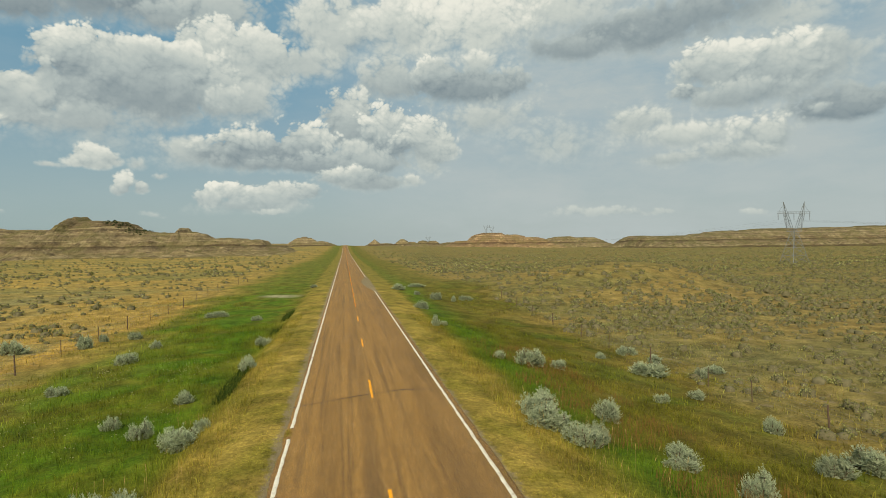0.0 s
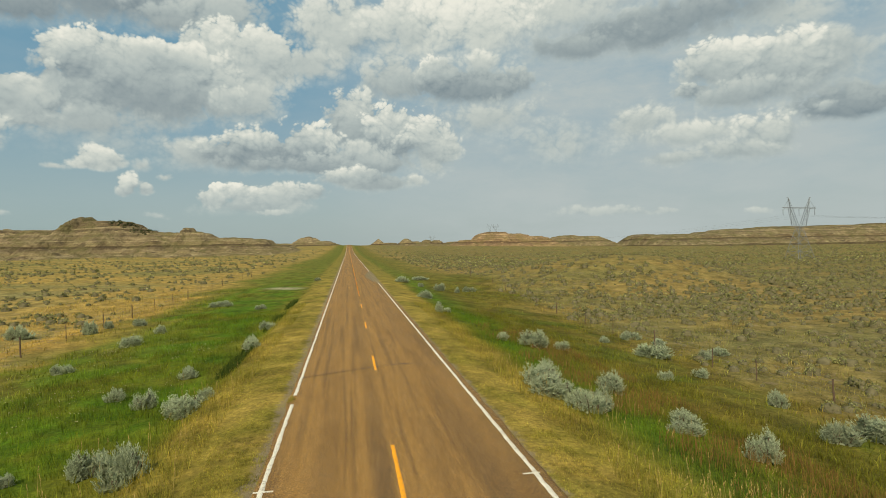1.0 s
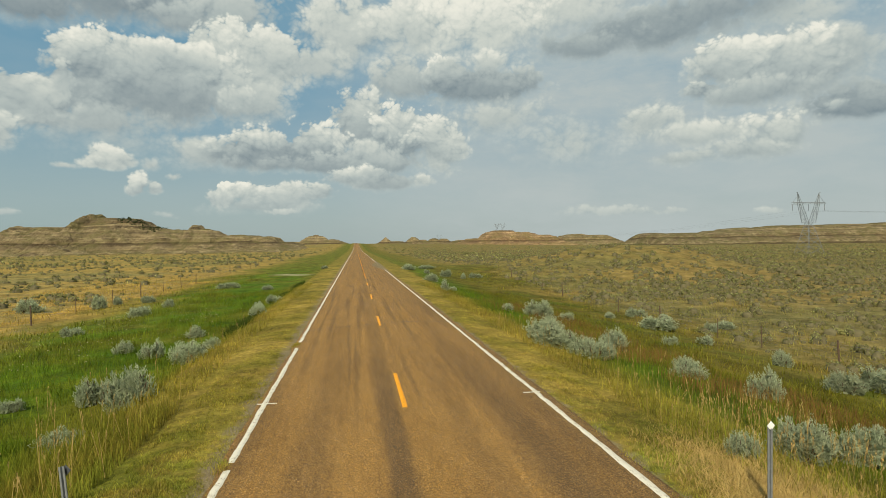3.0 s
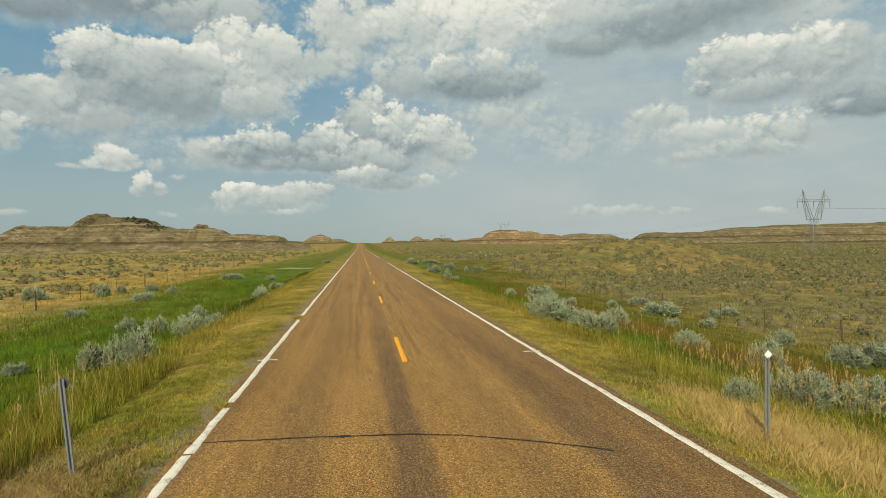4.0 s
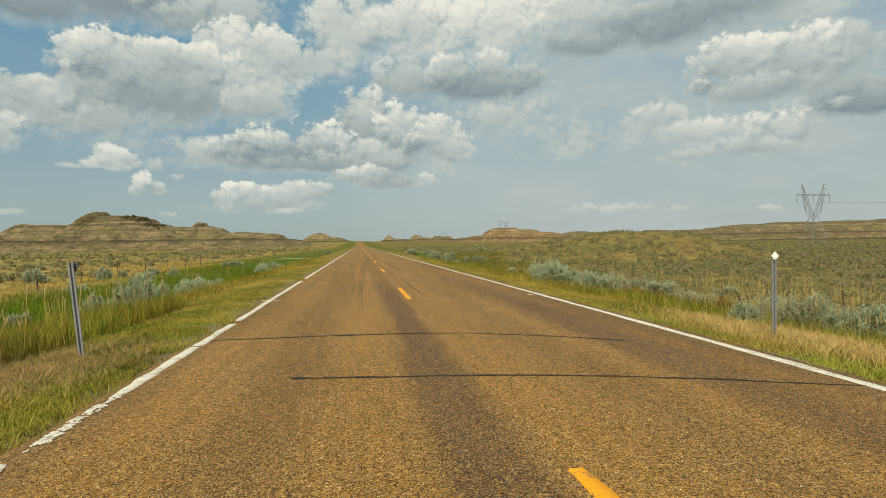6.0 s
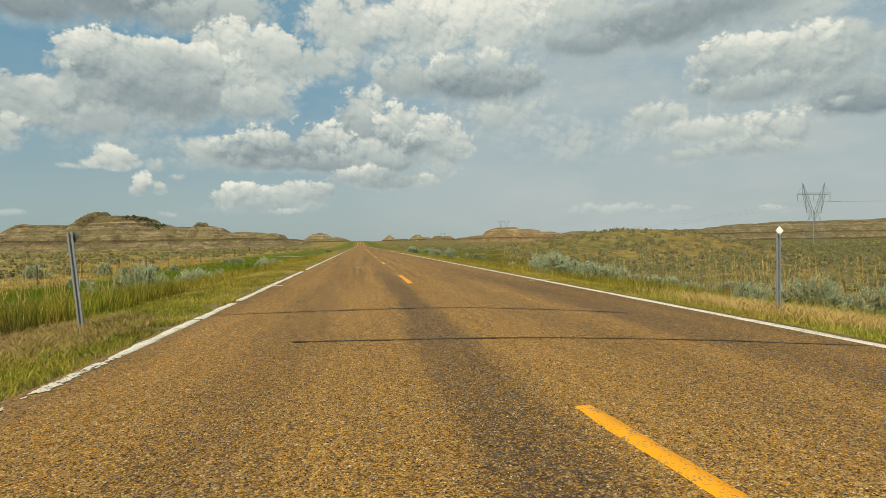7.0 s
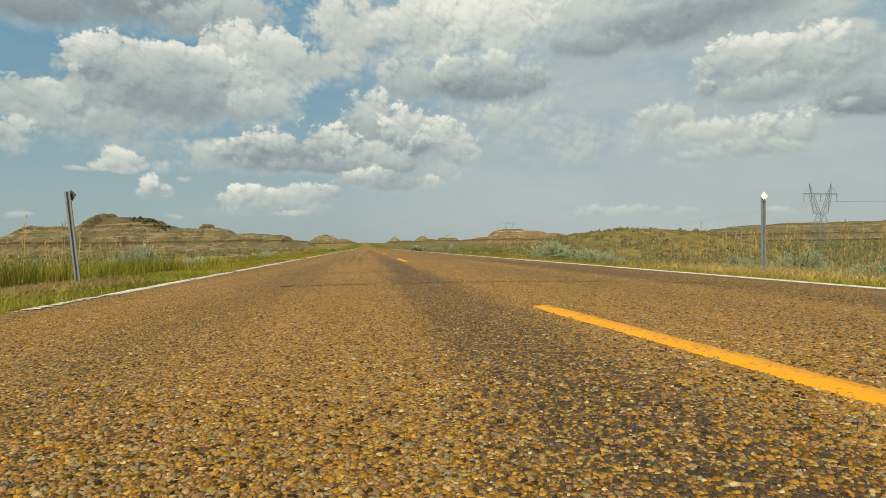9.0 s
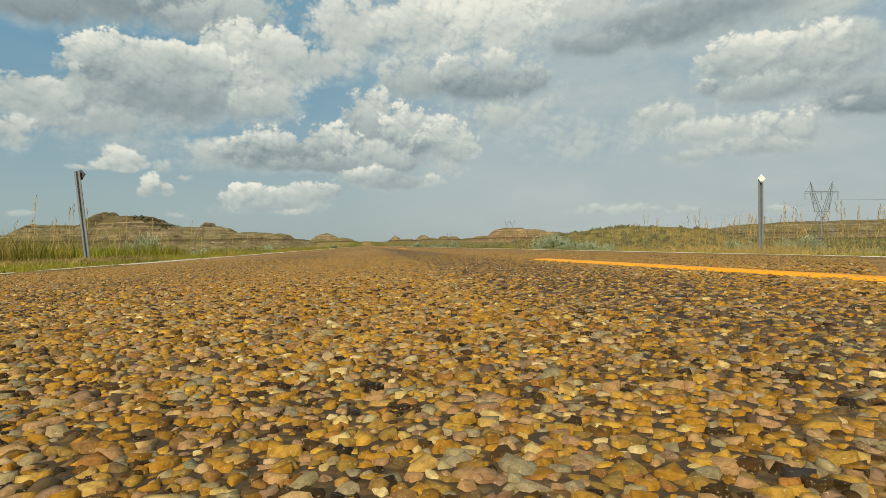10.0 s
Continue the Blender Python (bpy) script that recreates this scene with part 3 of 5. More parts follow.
M_HILL = badland_material("badland_clay", 0.55)
M_HILL_ROSE = badland_material("rose_badland_clay", 0.45, (0.98, 0.83, 0.71))
M_MESA = badland_material("grey_mesa_clay", 0.75, (0.72, 0.70, 0.62))
M_HILL_GREEN = badland_material("grassy_badland", 0.9)
M_FLOWER = plain("pale_flower", (0.36, 0.34, 0.16), 0.8, 0, 5, 0.2)

# ---- helpers for meshes ----


def smooth(a, b, v):
    t = np.clip((np.asarray(v, float) - a) / (b - a), 0, 1)
    return t * t * (3 - 2 * t)


def lattice(seed, n=64):
    return np.random.default_rng(seed).random((n, n))


def wave(x, y, scale, seed, octaves=4, gain=0.5):
    """Smooth value noise on arrays, about -1 to 1."""
    x, y = np.asarray(x, float) / scale, np.asarray(y, float) / scale
    out, amp, norm = np.zeros(np.broadcast(x, y).shape), 1.0, 0.0
    for k in range(octaves):
        g = lattice(seed + 31 * k)
        n = len(g)
        xi, yi = np.floor(x).astype(int), np.floor(y).astype(int)
        fx, fy = x - xi, y - yi
        fx, fy = fx * fx * (3 - 2 * fx), fy * fy * (3 - 2 * fy)
        a, b = g[xi % n, yi % n], g[(xi + 1) % n, yi % n]
        c, d = g[xi % n, (yi + 1) % n], g[(xi + 1) % n, (yi + 1) % n]
        out += amp * ((a * (1 - fx) + b * fx) * (1 - fy) + (c * (1 - fx) + d * fx) * fy)
        norm += amp
        amp *= gain
        x, y = x * 2.03 + 7.1, y * 2.03 + 3.7
    return out / norm * 2 - 1


def mesh_object(name, verts, faces, mat, parent=None, label="", shade=False, tips=None):
    me = bpy.data.meshes.new(name)
    verts = np.asarray(verts, np.float32).reshape(-1, 3)
    faces = np.asarray(faces, np.int32)
    k = faces.shape[1]
    me.vertices.add(len(verts))
    me.vertices.foreach_set("co", verts.ravel())
    me.loops.add(faces.size)
    me.loops.foreach_set("vertex_index", faces.ravel())
    me.polygons.add(len(faces))
    me.polygons.foreach_set("loop_start", np.arange(0, faces.size, k, dtype=np.int32))
    if shade:
        me.polygons.foreach_set("use_smooth", np.ones(len(faces), bool))
    if tips is not None:
        me.attributes.new("tip", "FLOAT", "POINT").data.foreach_set("value", np.asarray(tips, np.float32))
    me.update(calc_edges=True)
    me.validate()
    me.materials.append(mat)
    ob = new(name, me)
    if parent:
        ob.parent = parent
    if label:
        ob["label"] = label
    return ob


def part(name, bm, mat, parent=None, label="", shade=False):
    me = bpy.data.meshes.new(name)
    bm.to_mesh(me)
    bm.free()
    me.materials.append(mat)
    if shade:
        me.polygons.foreach_set("use_smooth", [True] * len(me.polygons))
    ob = new(name, me)
    if parent:
        ob.parent = parent
    if label:
        ob["label"] = label
    return ob


def thing(name, at, label, category, group=""):
    ob = new(name)
    ob.empty_display_size = 0.2
    ob.location = at
    return tagged(ob, label, category, group)


def grid_faces(nx, ny):
    i = np.arange(nx - 1)[:, None] * ny + np.arange(ny - 1)[None, :]
    return np.stack([i, i + ny, i + ny + 1, i + 1], -1).reshape(-1, 4)


def bar(bm, a, b, w, d=None):
    """A square bar from a to b."""
    a, b = Vector(a), Vector(b)
    d = d or w
    way = b - a
    turn = way.to_track_quat("Z", "Y").to_matrix().to_4x4()
    mt = Matrix.Translation((a + b) / 2) @ turn @ Matrix.Diagonal((w, d, way.length, 1))
    bmesh.ops.create_cube(bm, size=1, matrix=mt)


def tube(points, radius, sides=5):
    """One continuous thin round wire through the points."""
    bm = bmesh.new()
    pts = [Vector(p) for p in points]
    rings = []
    for i, p in enumerate(pts):
        way = (pts[min(i + 1, len(pts) - 1)] - pts[max(i - 1, 0)]).normalized()
        side = way.cross(Vector((0, 0, 1))).normalized()
        up = side.cross(way)
        rings.append([bm.verts.new(p + radius * (math.cos(2 * math.pi * k / sides) * side + math.sin(2 * math.pi * k / sides) * up)) for k in range(sides)])
    for a, b in zip(rings[:-1], rings[1:]):
        for k in range(sides):
            bm.faces.new((a[k], a[(k + 1) % sides], b[(k + 1) % sides], b[k]))
    return bm


# ---- ground, road ----
def road_rise(y):
    y = np.asarray(y, float)
    return 8.2 * smooth(330, 1050, y)


def camber(x):
    """The crown of the road: its edges lie a little lower."""
    x = np.asarray(x, float)
    return -np.where(x > 0, 0.067, 0.030) * (np.abs(x) / 2.9) ** 1.6


def ground_z(x, y):
    x, y = np.asarray(x, float), np.asarray(y, float)
    ax = np.abs(x)
    right = np.interp(ax, [0, 3.2, 3.9, 6.2, 10, 13, 20, 32, 120, 300, 900], [-0.12, -0.11, -0.14, -0.50, -1.20, -1.75, -2.45, -2.4, -2.3, -2.8, -4.0])
    left = np.interp(ax, [0, 3.2, 3.9, 6.0, 6.6, 9, 13, 21, 40, 150, 400, 900], [-0.10, -0.075, -0.045, -0.25, -0.66, -0.82, -0.85, -1.2, -1.3, -1.0, -0.3, 0.0])
    z = np.where(x > 0, right, left)
    fall = 1 - 0.45 * smooth(45, 110, y) * smooth(4.6, 12, ax) * (ax < 60)
    z = z * np.where(ax < 60, fall, 1)
    z = z + 4.2 * np.exp(-((x - 49) / 24) ** 2 - ((y - 99) / 20) ** 2)
    z = z + road_rise(y) * np.exp(-(x / 330) ** 2)
    away = smooth(4, 16, ax)
    z = z + away * (0.16 * wave(x, y, 9, 5, 3) + 0.25 * wave(x, y, 34, 9, 2)) + smooth(3.3, 5, ax) * 0.035 * wave(x, y, 1.4, 3, 3)
    z = z + smooth(40, 200, ax) * 0.9 * wave(x, y, 120, 21, 3)
    return z


def axis(inner, step, outer, growth):
    v, s = [0.0], step
    while v[-1] < outer:
        if v[-1] >= inner:
            s *= growth
        v.append(v[-1] + s)
    return np.array(v)


def build_ground():
    ax = axis(24, 0.45, 4200, 1.07)
    xs = np.concatenate([-ax[:0:-1], ax])
    ys = np.concatenate([-axis(6, 0.8, 4200, 1.16)[:0:-1], axis(70, 0.55, 4200, 1.045)])
    gx, gy = np.meshgrid(xs, ys, indexing="ij")
    v = np.stack([gx, gy, ground_z(gx, gy)], -1)
    tagged(mesh_object("ground", v, grid_faces(len(xs), len(ys)), M_GROUND, shade=True), "rolling dry prairie ground of grass, soil and scrub", "ground", kind="structure")


LEFT_LINE, RIGHT_LINE = -2.975, 3.00
DASH_SKEW = 0.066   # the nearest dash was painted a little askew


def road_strip(name, half, z, mat, y0, y1, step, x=0.0, wobble=0.0, seed=1, parent=None, skew=0.0):
    """A strip along the road that follows its grade, with slightly ragged edges."""
    ys = np.concatenate([np.arange(y0, min(y1, 60), step), np.arange(60, y1, max(step, 4))]) if y1 > 60 else np.linspace(y0, y1, max(3, int((y1 - y0) / step)))
    x = x + skew * (y1 - ys)
    a = x - half + wobble * wave(ys, ys * 0, 0.35, seed, 3)
    b = x + half + wobble * wave(ys, ys * 0, 0.35, seed + 7, 3)
    zz = z + road_rise(ys)
    v = np.stack([np.stack([a, ys, zz + camber(a)], -1), np.stack([b, ys, zz + camber(b)], -1)], 0)
    low = np.stack([v[0] - (0.004, 0, 0.006), v[0], v[1], v[1] + (0.004, 0, -0.006)], 0)
    return mesh_object(name, low, grid_faces(4, len(ys)), mat, parent)


def build_road():
    ys = np.concatenate([-np.geomspace(1, 900, 40)[::-1], np.arange(0, 60, 0.25), np.geomspace(60, 1500, 160)])
    frac = np.array([-1, -0.985, *np.linspace(-0.96, 0.96, 33), 0.985, 1])
    half = 3.25 + 0.07 * wave(ys, ys * 0, 1.1, 4, 4)
    gx = frac[:, None] * (half[None, :] + 0.07 * np.sign(frac)[:, None])
    gz = road_rise(ys)[None, :] + camber(gx) - 0.02 * (np.abs(frac)[:, None] > 0.97) - 0.16 * (np.abs(frac)[:, None] > 0.99)
    gy = np.broadcast_to(ys, gx.shape)
    road = tagged(mesh_object("road", np.stack([gx, gy, gz], -1), grid_faces(len(frac), len(ys)), M_ROAD), "straight two-lane chip-sealed road with worn brown stone surface", "road", kind="structure")
    # painted lines, thicker than the chips
    gaps_left = [-60, 0.0, 4.9, 7.15, 7.20, 9.14, 9.44, 19.6, 20.75, 33.4, 33.6, 46, 46.2, 62]
    for i in range(0, len(gaps_left) - 1, 2):
        a, b = gaps_left[i], gaps_left[i + 1]
        road_strip("edge_line", 0.052, 0.0055, M_WHITE, a, b, 0.05, LEFT_LINE, 0.024, 11 + i, road)
    # the crumbled stretch of the left line, in flakes
    r = np.random.default_rng(5)
    V, Fc = [], []
    ring = np.linspace(0, 2 * np.pi, 10)[:-1]
    spots = 0.05 + 4.83 * np.sort(r.random(440))
    worn = wave(spots, spots * 0 + 3, 0.35, 77, 3)
    for i, (y, loss) in enumerate(zip(spots, worn)):
        if loss > 0.34:
            continue
        x = LEFT_LINE + r.uniform(-0.036, 0.036) * (1 - 0.3 * max(loss, 0))
        rad = r.uniform(0.35, 1.3, 9) * r.uniform(0.010, 0.026)
        z = 0.0052 + 0.00025 * (i % 9)
        n = len(V)
        V.append((x, y, z + float(camber(x)) + 0.0006))
        V += [(x + a * np.cos(t), y + 1.6 * a * np.sin(t), z + float(camber(x))) for a, t in zip(rad, ring)]
        Fc += [(n, n + 1 + k, n + 1 + (k + 1) % 9) for k in range(9)]
    mesh_object("edge_line", V, Fc, M_WHITE, road, "crumbled white paint flakes")
    road_strip("edge_line", 0.052, 0.0055, M_WHITE, 62, 1400, 4, LEFT_LINE, 0.0, 3, road)
    road_strip("edge_line", 0.052, 0.0055, M_WHITE, -60, 60, 0.05, RIGHT_LINE, 0.024, 40, road)
    road_strip("edge_line", 0.052, 0.0055, M_WHITE, 60.2, 1400, 4, RIGHT_LINE, 0.0, 3, road)
    for k in range(-4, 60):
        far = 15.0 + 12.19 * k
        road_strip("centre_dash", 0.047, 0.0055, M_YELLOW, far - 3.17, far, 0.025 if k < 3 else 0.6, -0.045 if k >= 0 else -0.014, 0.012 if k < 3 else 0, 60 + k, road, DASH_SKEW if k == -1 else 0.0)
    # short cross ticks at the edge lines
    for x0, x1, y in ((-3.13, -2.72, 12.80), (2.70, 3.10, 12.70)):
        bm = bmesh.new()
        bmesh.ops.create_cube(bm, size=1, matrix=pose((x0 + x1) / 2, y, 0.007 + float(camber((x0 + x1) / 2))) @ Matrix.Diagonal((x1 - x0, 0.07, 0.004, 1)))
        part("tick_mark", bm, M_WHITE, road)
    # sealed cracks: start and end across, distance, skew and bow, half width
    for x0, x1, y, skew, bow, w, sd in ((-3.1, 2.07, 7.30, -0.10, -0.245, 0.023, 1), (-1.66, 2.95, 4.86, -0.215, -0.012, 0.021, 2), (-3.15, 3.15, 24.72, 0.0, 0.0, 0.055, 3),
                                        (-2.9, 0.35, 41.0, 0.10, -0.03, 0.050, 4), (-2.2, 3.0, 57, 0.05, 0.0, 0.03, 6)):
        xs = np.linspace(x0, x1, 160)
        yc = y + skew * xs + bow * np.maximum(xs + 0.4, 0) ** 1.6 * (1 if bow < -0.1 else 0) * 0.75 + bow * xs * xs * (0 if bow < -0.1 else 1) + 0.05 * wave(xs, xs * 0 + y, 0.8, 70 + sd, 4)
        if sd == 3:
            yc = yc + 0.43 * np.minimum(xs, 0) + 0.4 * smooth(0.0, 1.2, xs)
        ww = w * (0.75 + 0.55 * wave(xs, xs * 0, 0.25, 80 + sd, 3)) * np.clip((x1 - xs) * 6, 0.2, 1)
        v = np.stack([np.stack([xs, yc - ww, camber(xs) + 0.0048], -1), np.stack([xs, yc + ww, camber(xs) + 0.0048], -1)], 0)
        blob = {1: -1.18, 2: x0 + 0.07}.get(sd)
        if blob is not None:
            ww = 0.030 * np.exp(-((xs - blob) / 0.07) ** 2)
            v[0, :, 1] -= ww
            v[1, :, 1] += ww
        mesh_object("crack_seal", v, grid_faces(2, len(xs)), M_TAR, road)
    return road


build_ground()
ROAD = build_road()

# ---- hills ----


HILLS = []


def crest(x, mounds):
    out = np.zeros_like(x)
    for c, h, w, p in mounds:
        out = np.maximum(out, h * np.exp(-np.abs((x - c) / w) ** p))
    return out


def build_range(name, label, x0, x1, y_front, y_crest, y_back, base, mounds, mat, seed, step=1.6, rough=1.0):
    """A worn ridge along x: gullied front slope, ledges of rock, uneven crest."""
    xs = np.arange(x0, x1, step)
    ys = np.concatenate([np.linspace(y_front - 30, y_crest, 90), np.linspace(y_crest + 3, y_back, 26)])
    gx, gy = np.meshgrid(xs, ys, indexing="ij")
    span = y_crest - y_front
    front = y_front + 0.28 * span * wave(gx, gx * 0, 38, seed, 4) + 0.10 * span * wave(gx, gy, 11, seed + 3, 3)
    s = np.clip((gy - front) / (y_crest - front), 0, 1)
    back = 1 - smooth(y_crest + 0.25 * (y_back - y_crest), y_back, gy)
    top = crest(gx + 3.0 * wave(gx, gy, 24, seed + 5, 3), mounds)
    slope = 0.35 * s + 0.25 * smooth(0, 0.5, s) + 0.40 * smooth(0.35, 1.0, s)
    gully = 0.6 * np.abs(wave(gx + 0.25 * gy, gy * 0.22, 15, seed + 9, 4)) + 0.5 * np.abs(wave(gx - 0.2 * gy, gy * 0.3, 6, seed + 19, 3)) * (1 - smooth(0.75, 1.0, s)) * smooth(0.02, 0.3, s)
    z = top * slope * back - rough * 0.30 * top * gully * (1 - 0.5 * s)
    spur = np.abs(wave(gx + 0.5 * wave(gx, gy, 20, seed + 41, 2), gy * 0.12, 21, seed + 33, 3))
    z = z - rough * 0.42 * top * np.clip(0.45 - spur, 0, 1) * smooth(0.03, 0.30, s) * (1 - smooth(0.55, 0.92, s)) * back
    ledge = 2.6
    k = z / ledge + 0.25 * wave(gx, gy, 30, seed + 12, 2)
    z = z + rough * 0.55 * ledge * (smooth(0.25, 0.75, k - np.floor(k)) - (k - np.floor(k))) * smooth(0.5, 4, z)
    z = z + rough * 0.35 * wave(gx, gy, 5, seed + 14, 3) * smooth(0.5, 5, z)
    z = base + z - 1.5 * (1 - smooth(0.0, 0.06, s)) - 6 * smooth(0.92, 1.0, 1 - back)
    v = np.stack([gx, gy, z], -1)
    HILLS.append(v)
    return tagged(mesh_object(name, v, grid_faces(len(xs), len(ys)), mat, shade=True), label, "hill", kind="structure")


build_range("badland_ridge", "banded clay badland ridge with a knobbed crest", -620, -48, 480, 600, 680, 0.0,
            [(-236, 24.6, 112, 5), (-231, 35.2, 44, 3.2), (-254, 39.4, 11, 2.6), (-296, 27.0, 40, 4), (-317, 27.8, 11, 2), (-165, 22.8, 40, 5), (-158, 27.4, 6.5, 2.2), (-116, 16.6, 30, 4),
             (-91, 14.6, 17, 4), (-73, 8.6, 22, 3), (-390, 20, 50, 4), (-470, 25, 60, 3), (-560, 22, 60, 3)], M_HILL, 101)
build_range("butte", "low banded butte beside the end of the road", -190, 20, 1030, 1100, 1150, 5.0, [(-75, 20.0, 30, 2.4), (-45, 12, 28, 2.2), (-130, 8, 60, 3)], M_HILL, 140)
build_range("butte", "small pointed clay butte", 20, 88, 960, 1000, 1040, 5.0, [(50.5, 12.6, 11, 1.5), (68, 6, 22, 2.5)], M_HILL, 150, 0.9)
build_range("butte", "small rounded clay butte", 70, 128, 955, 1000, 1045, 4.5, [(100, 13.4, 13, 1.9), (116, 8, 14, 2.2)], M_HILL, 160, 0.9)
build_range("butte", "low pale clay butte with a grassy top", 112, 200, 950, 1000, 1050, 3.5, [(136, 11.5, 14, 2.2), (154, 10.6, 14, 2.6), (185, 7, 30, 2.5)], M_HILL_GREEN, 170, 0.9)
build_range("badland_ridge", "pale banded badland ridge with a flat rocky top", 150, 345, 800, 900, 990, -1.0,
            [(222, 25.0, 26, 3.2), (236, 26.5, 30, 4), (265, 22.5, 42, 4), (300, 18, 34, 3.5), (190, 14, 30, 2.4)], M_HILL_ROSE, 180)
build_range("grassy_hill", "low grassy hill between the ridges", 300, 480, 860, 960, 1060, -2.0, [(385, 20.5, 46, 3), (420, 19, 40, 3)], M_HILL_GREEN, 190)
build_range("mesa", "long low mesa with ledges of pale rock", 400, 1500, 705, 850, 960, -4.0,
            [(470, 20.5, 24, 5), (520, 20.0, 55, 5), (600, 23.5, 60, 5), (640, 27.5, 70, 6), (720, 30.5, 90, 6), (820, 32, 80, 5), (920, 34, 90, 4), (1080, 38, 110, 4), (1260, 36, 120, 4), (1420, 30, 90, 4)], M_MESA, 200, 2.4, 0.9)
build_range("clay_mound", "pale grey clay mound at the foot of the ridge", -150, -102, 452, 474, 500, -0.5, [(-126, 6.5, 12, 1.7)], M_HILL, 230, 0.8)
build_range("clay_mound", "pale clay mound with ledges at the foot of the ridge", -266, -200, 448, 476, 508, -0.8, [(-233, 9.5, 15, 1.7)], M_HILL, 240, 0.8)

# ---- things beside the road ----


def channel_post(height):
    """A flanged U-channel post with a row of holes shown as small studs."""
    bm = bmesh.new()
    for x, y, w, d in ((0, 0, 0.030, 0.004), (-0.016, -0.011, 0.004, 0.026), (0.016, -0.011, 0.004, 0.026), (-0.027, -0.024, 0.024, 0.004), (0.027, -0.024, 0.024, 0.004)):
        bmesh.ops.create_cube(bm, size=1, matrix=pose(x, y, height / 2 - 0.15) @ Matrix.Diagonal((w, d, height + 0.3, 1)))
    return bm


def diamond(size, thick):
    bm = bmesh.new()
    bmesh.ops.create_cube(bm, size=1, matrix=pose(0, 0, 0, 0, 45, 0) @ Matrix.Diagonal((size, thick, size, 1)))
    bmesh.ops.bevel(bm, geom=bm.edges[:], offset=thick * 0.35, segments=2, affect="EDGES")
    return bm


def stud(radius, depth):
    bm = bmesh.new()
    bmesh.ops.create_cone(bm, cap_ends=True, segments=8, radius1=radius, radius2=radius * 0.8, depth=depth, matrix=pose(0, 0, 0, 90, 0, 0))
    return bm


def delineator(at, height, turn, lean_x, lean_y, front, label):
    d = thing("delineator_post", at, label, "road marker", "delineator posts")
    d.rotation_euler = (radians(lean_y), radians(lean_x), radians(turn))
    part("post", channel_post(height), M_STEEL, d)
    side = -1 if front else 1
    r = part("reflector", diamond(0.088, 0.008), M_REFLECTOR if front else M_BACK, d, "white diamond reflector" if front else "grey back of a diamond reflector")
    r.location = (0.004 if front else 0.022, side * (0.034 if front else 0.010), height - (0.005 if front else 0.045))
    s = part("bolt", stud(0.008, 0.012), M_STEEL, d)
    s.location = (0.0, side * 0.042, height - 0.045)
    return d


delineator((4.30, 6.92, float(ground_z(4.30, 6.92))), 1.10, 6, 0.8, 0, True, "galvanised steel delineator post with a white diamond reflector, in straw grass")
delineator((-4.05, 6.84, float(ground_z(-4.05, 6.84))), 1.06, -22, -4.6, 2, False, "leaning galvanised steel delineator post seen from behind, in dry grass")

# fence lines on both sides of the right of way
FENCE_R = [17.6, 23.0, 28.0, 31.8, 38.4, 45.0, 50.6, 58.0, 64.5, 71, 78, 85, 93, 101, 110, 120]
FENCE_L = [14.5, 20.5, 26.5, 32.8, 38.8, 44.5, 50.8, 57.0, 63.3, 69.5, 75.6, 82, 88.5, 95.3, 104, 113, 123]


def fence(x, ys, seed, label):
    rng = np.random.default_rng(seed)
    f = thing("wire_fence", (x, ys[0], float(ground_z(x, ys[0]))), label, "fence", "range fences")
    tops = []
    for i, y in enumerate(ys):
        bm = bmesh.new()
        z0 = float(ground_z(x, y)) - f.location.z
        lean = rng.normal(0, 0.03, 2)
        wood = i % 3 == 1
        r, h = (0.050, 1.25) if wood else (0.028, 1.18)
        bmesh.ops.create_cone(bm, cap_ends=True, segments=7, radius1=r, radius2=r * 0.85, depth=h + 0.3, matrix=pose(0, 0, (h - 0.3) / 2))
        p = part("fence_post", bm, M_POST, f)
        p.location, p.rotation_euler = (0, y - ys[0], z0), (lean[0], lean[1], rng.random() * 3)
        tops.append((y - ys[0], z0))
    for k, hh in enumerate((0.35, 0.6, 0.85, 1.08)):
        bm = tube([(0.03, y, z + hh) for y, z in tops], 0.0035, 4)
        part("wire", bm, M_WIRE, f)


fence(20.5, FENCE_R, 1, "barbed wire fence with thin dark posts along the scrub")
fence(-20.8, FENCE_L, 2, "barbed wire fence with thin dark posts in dry grass")


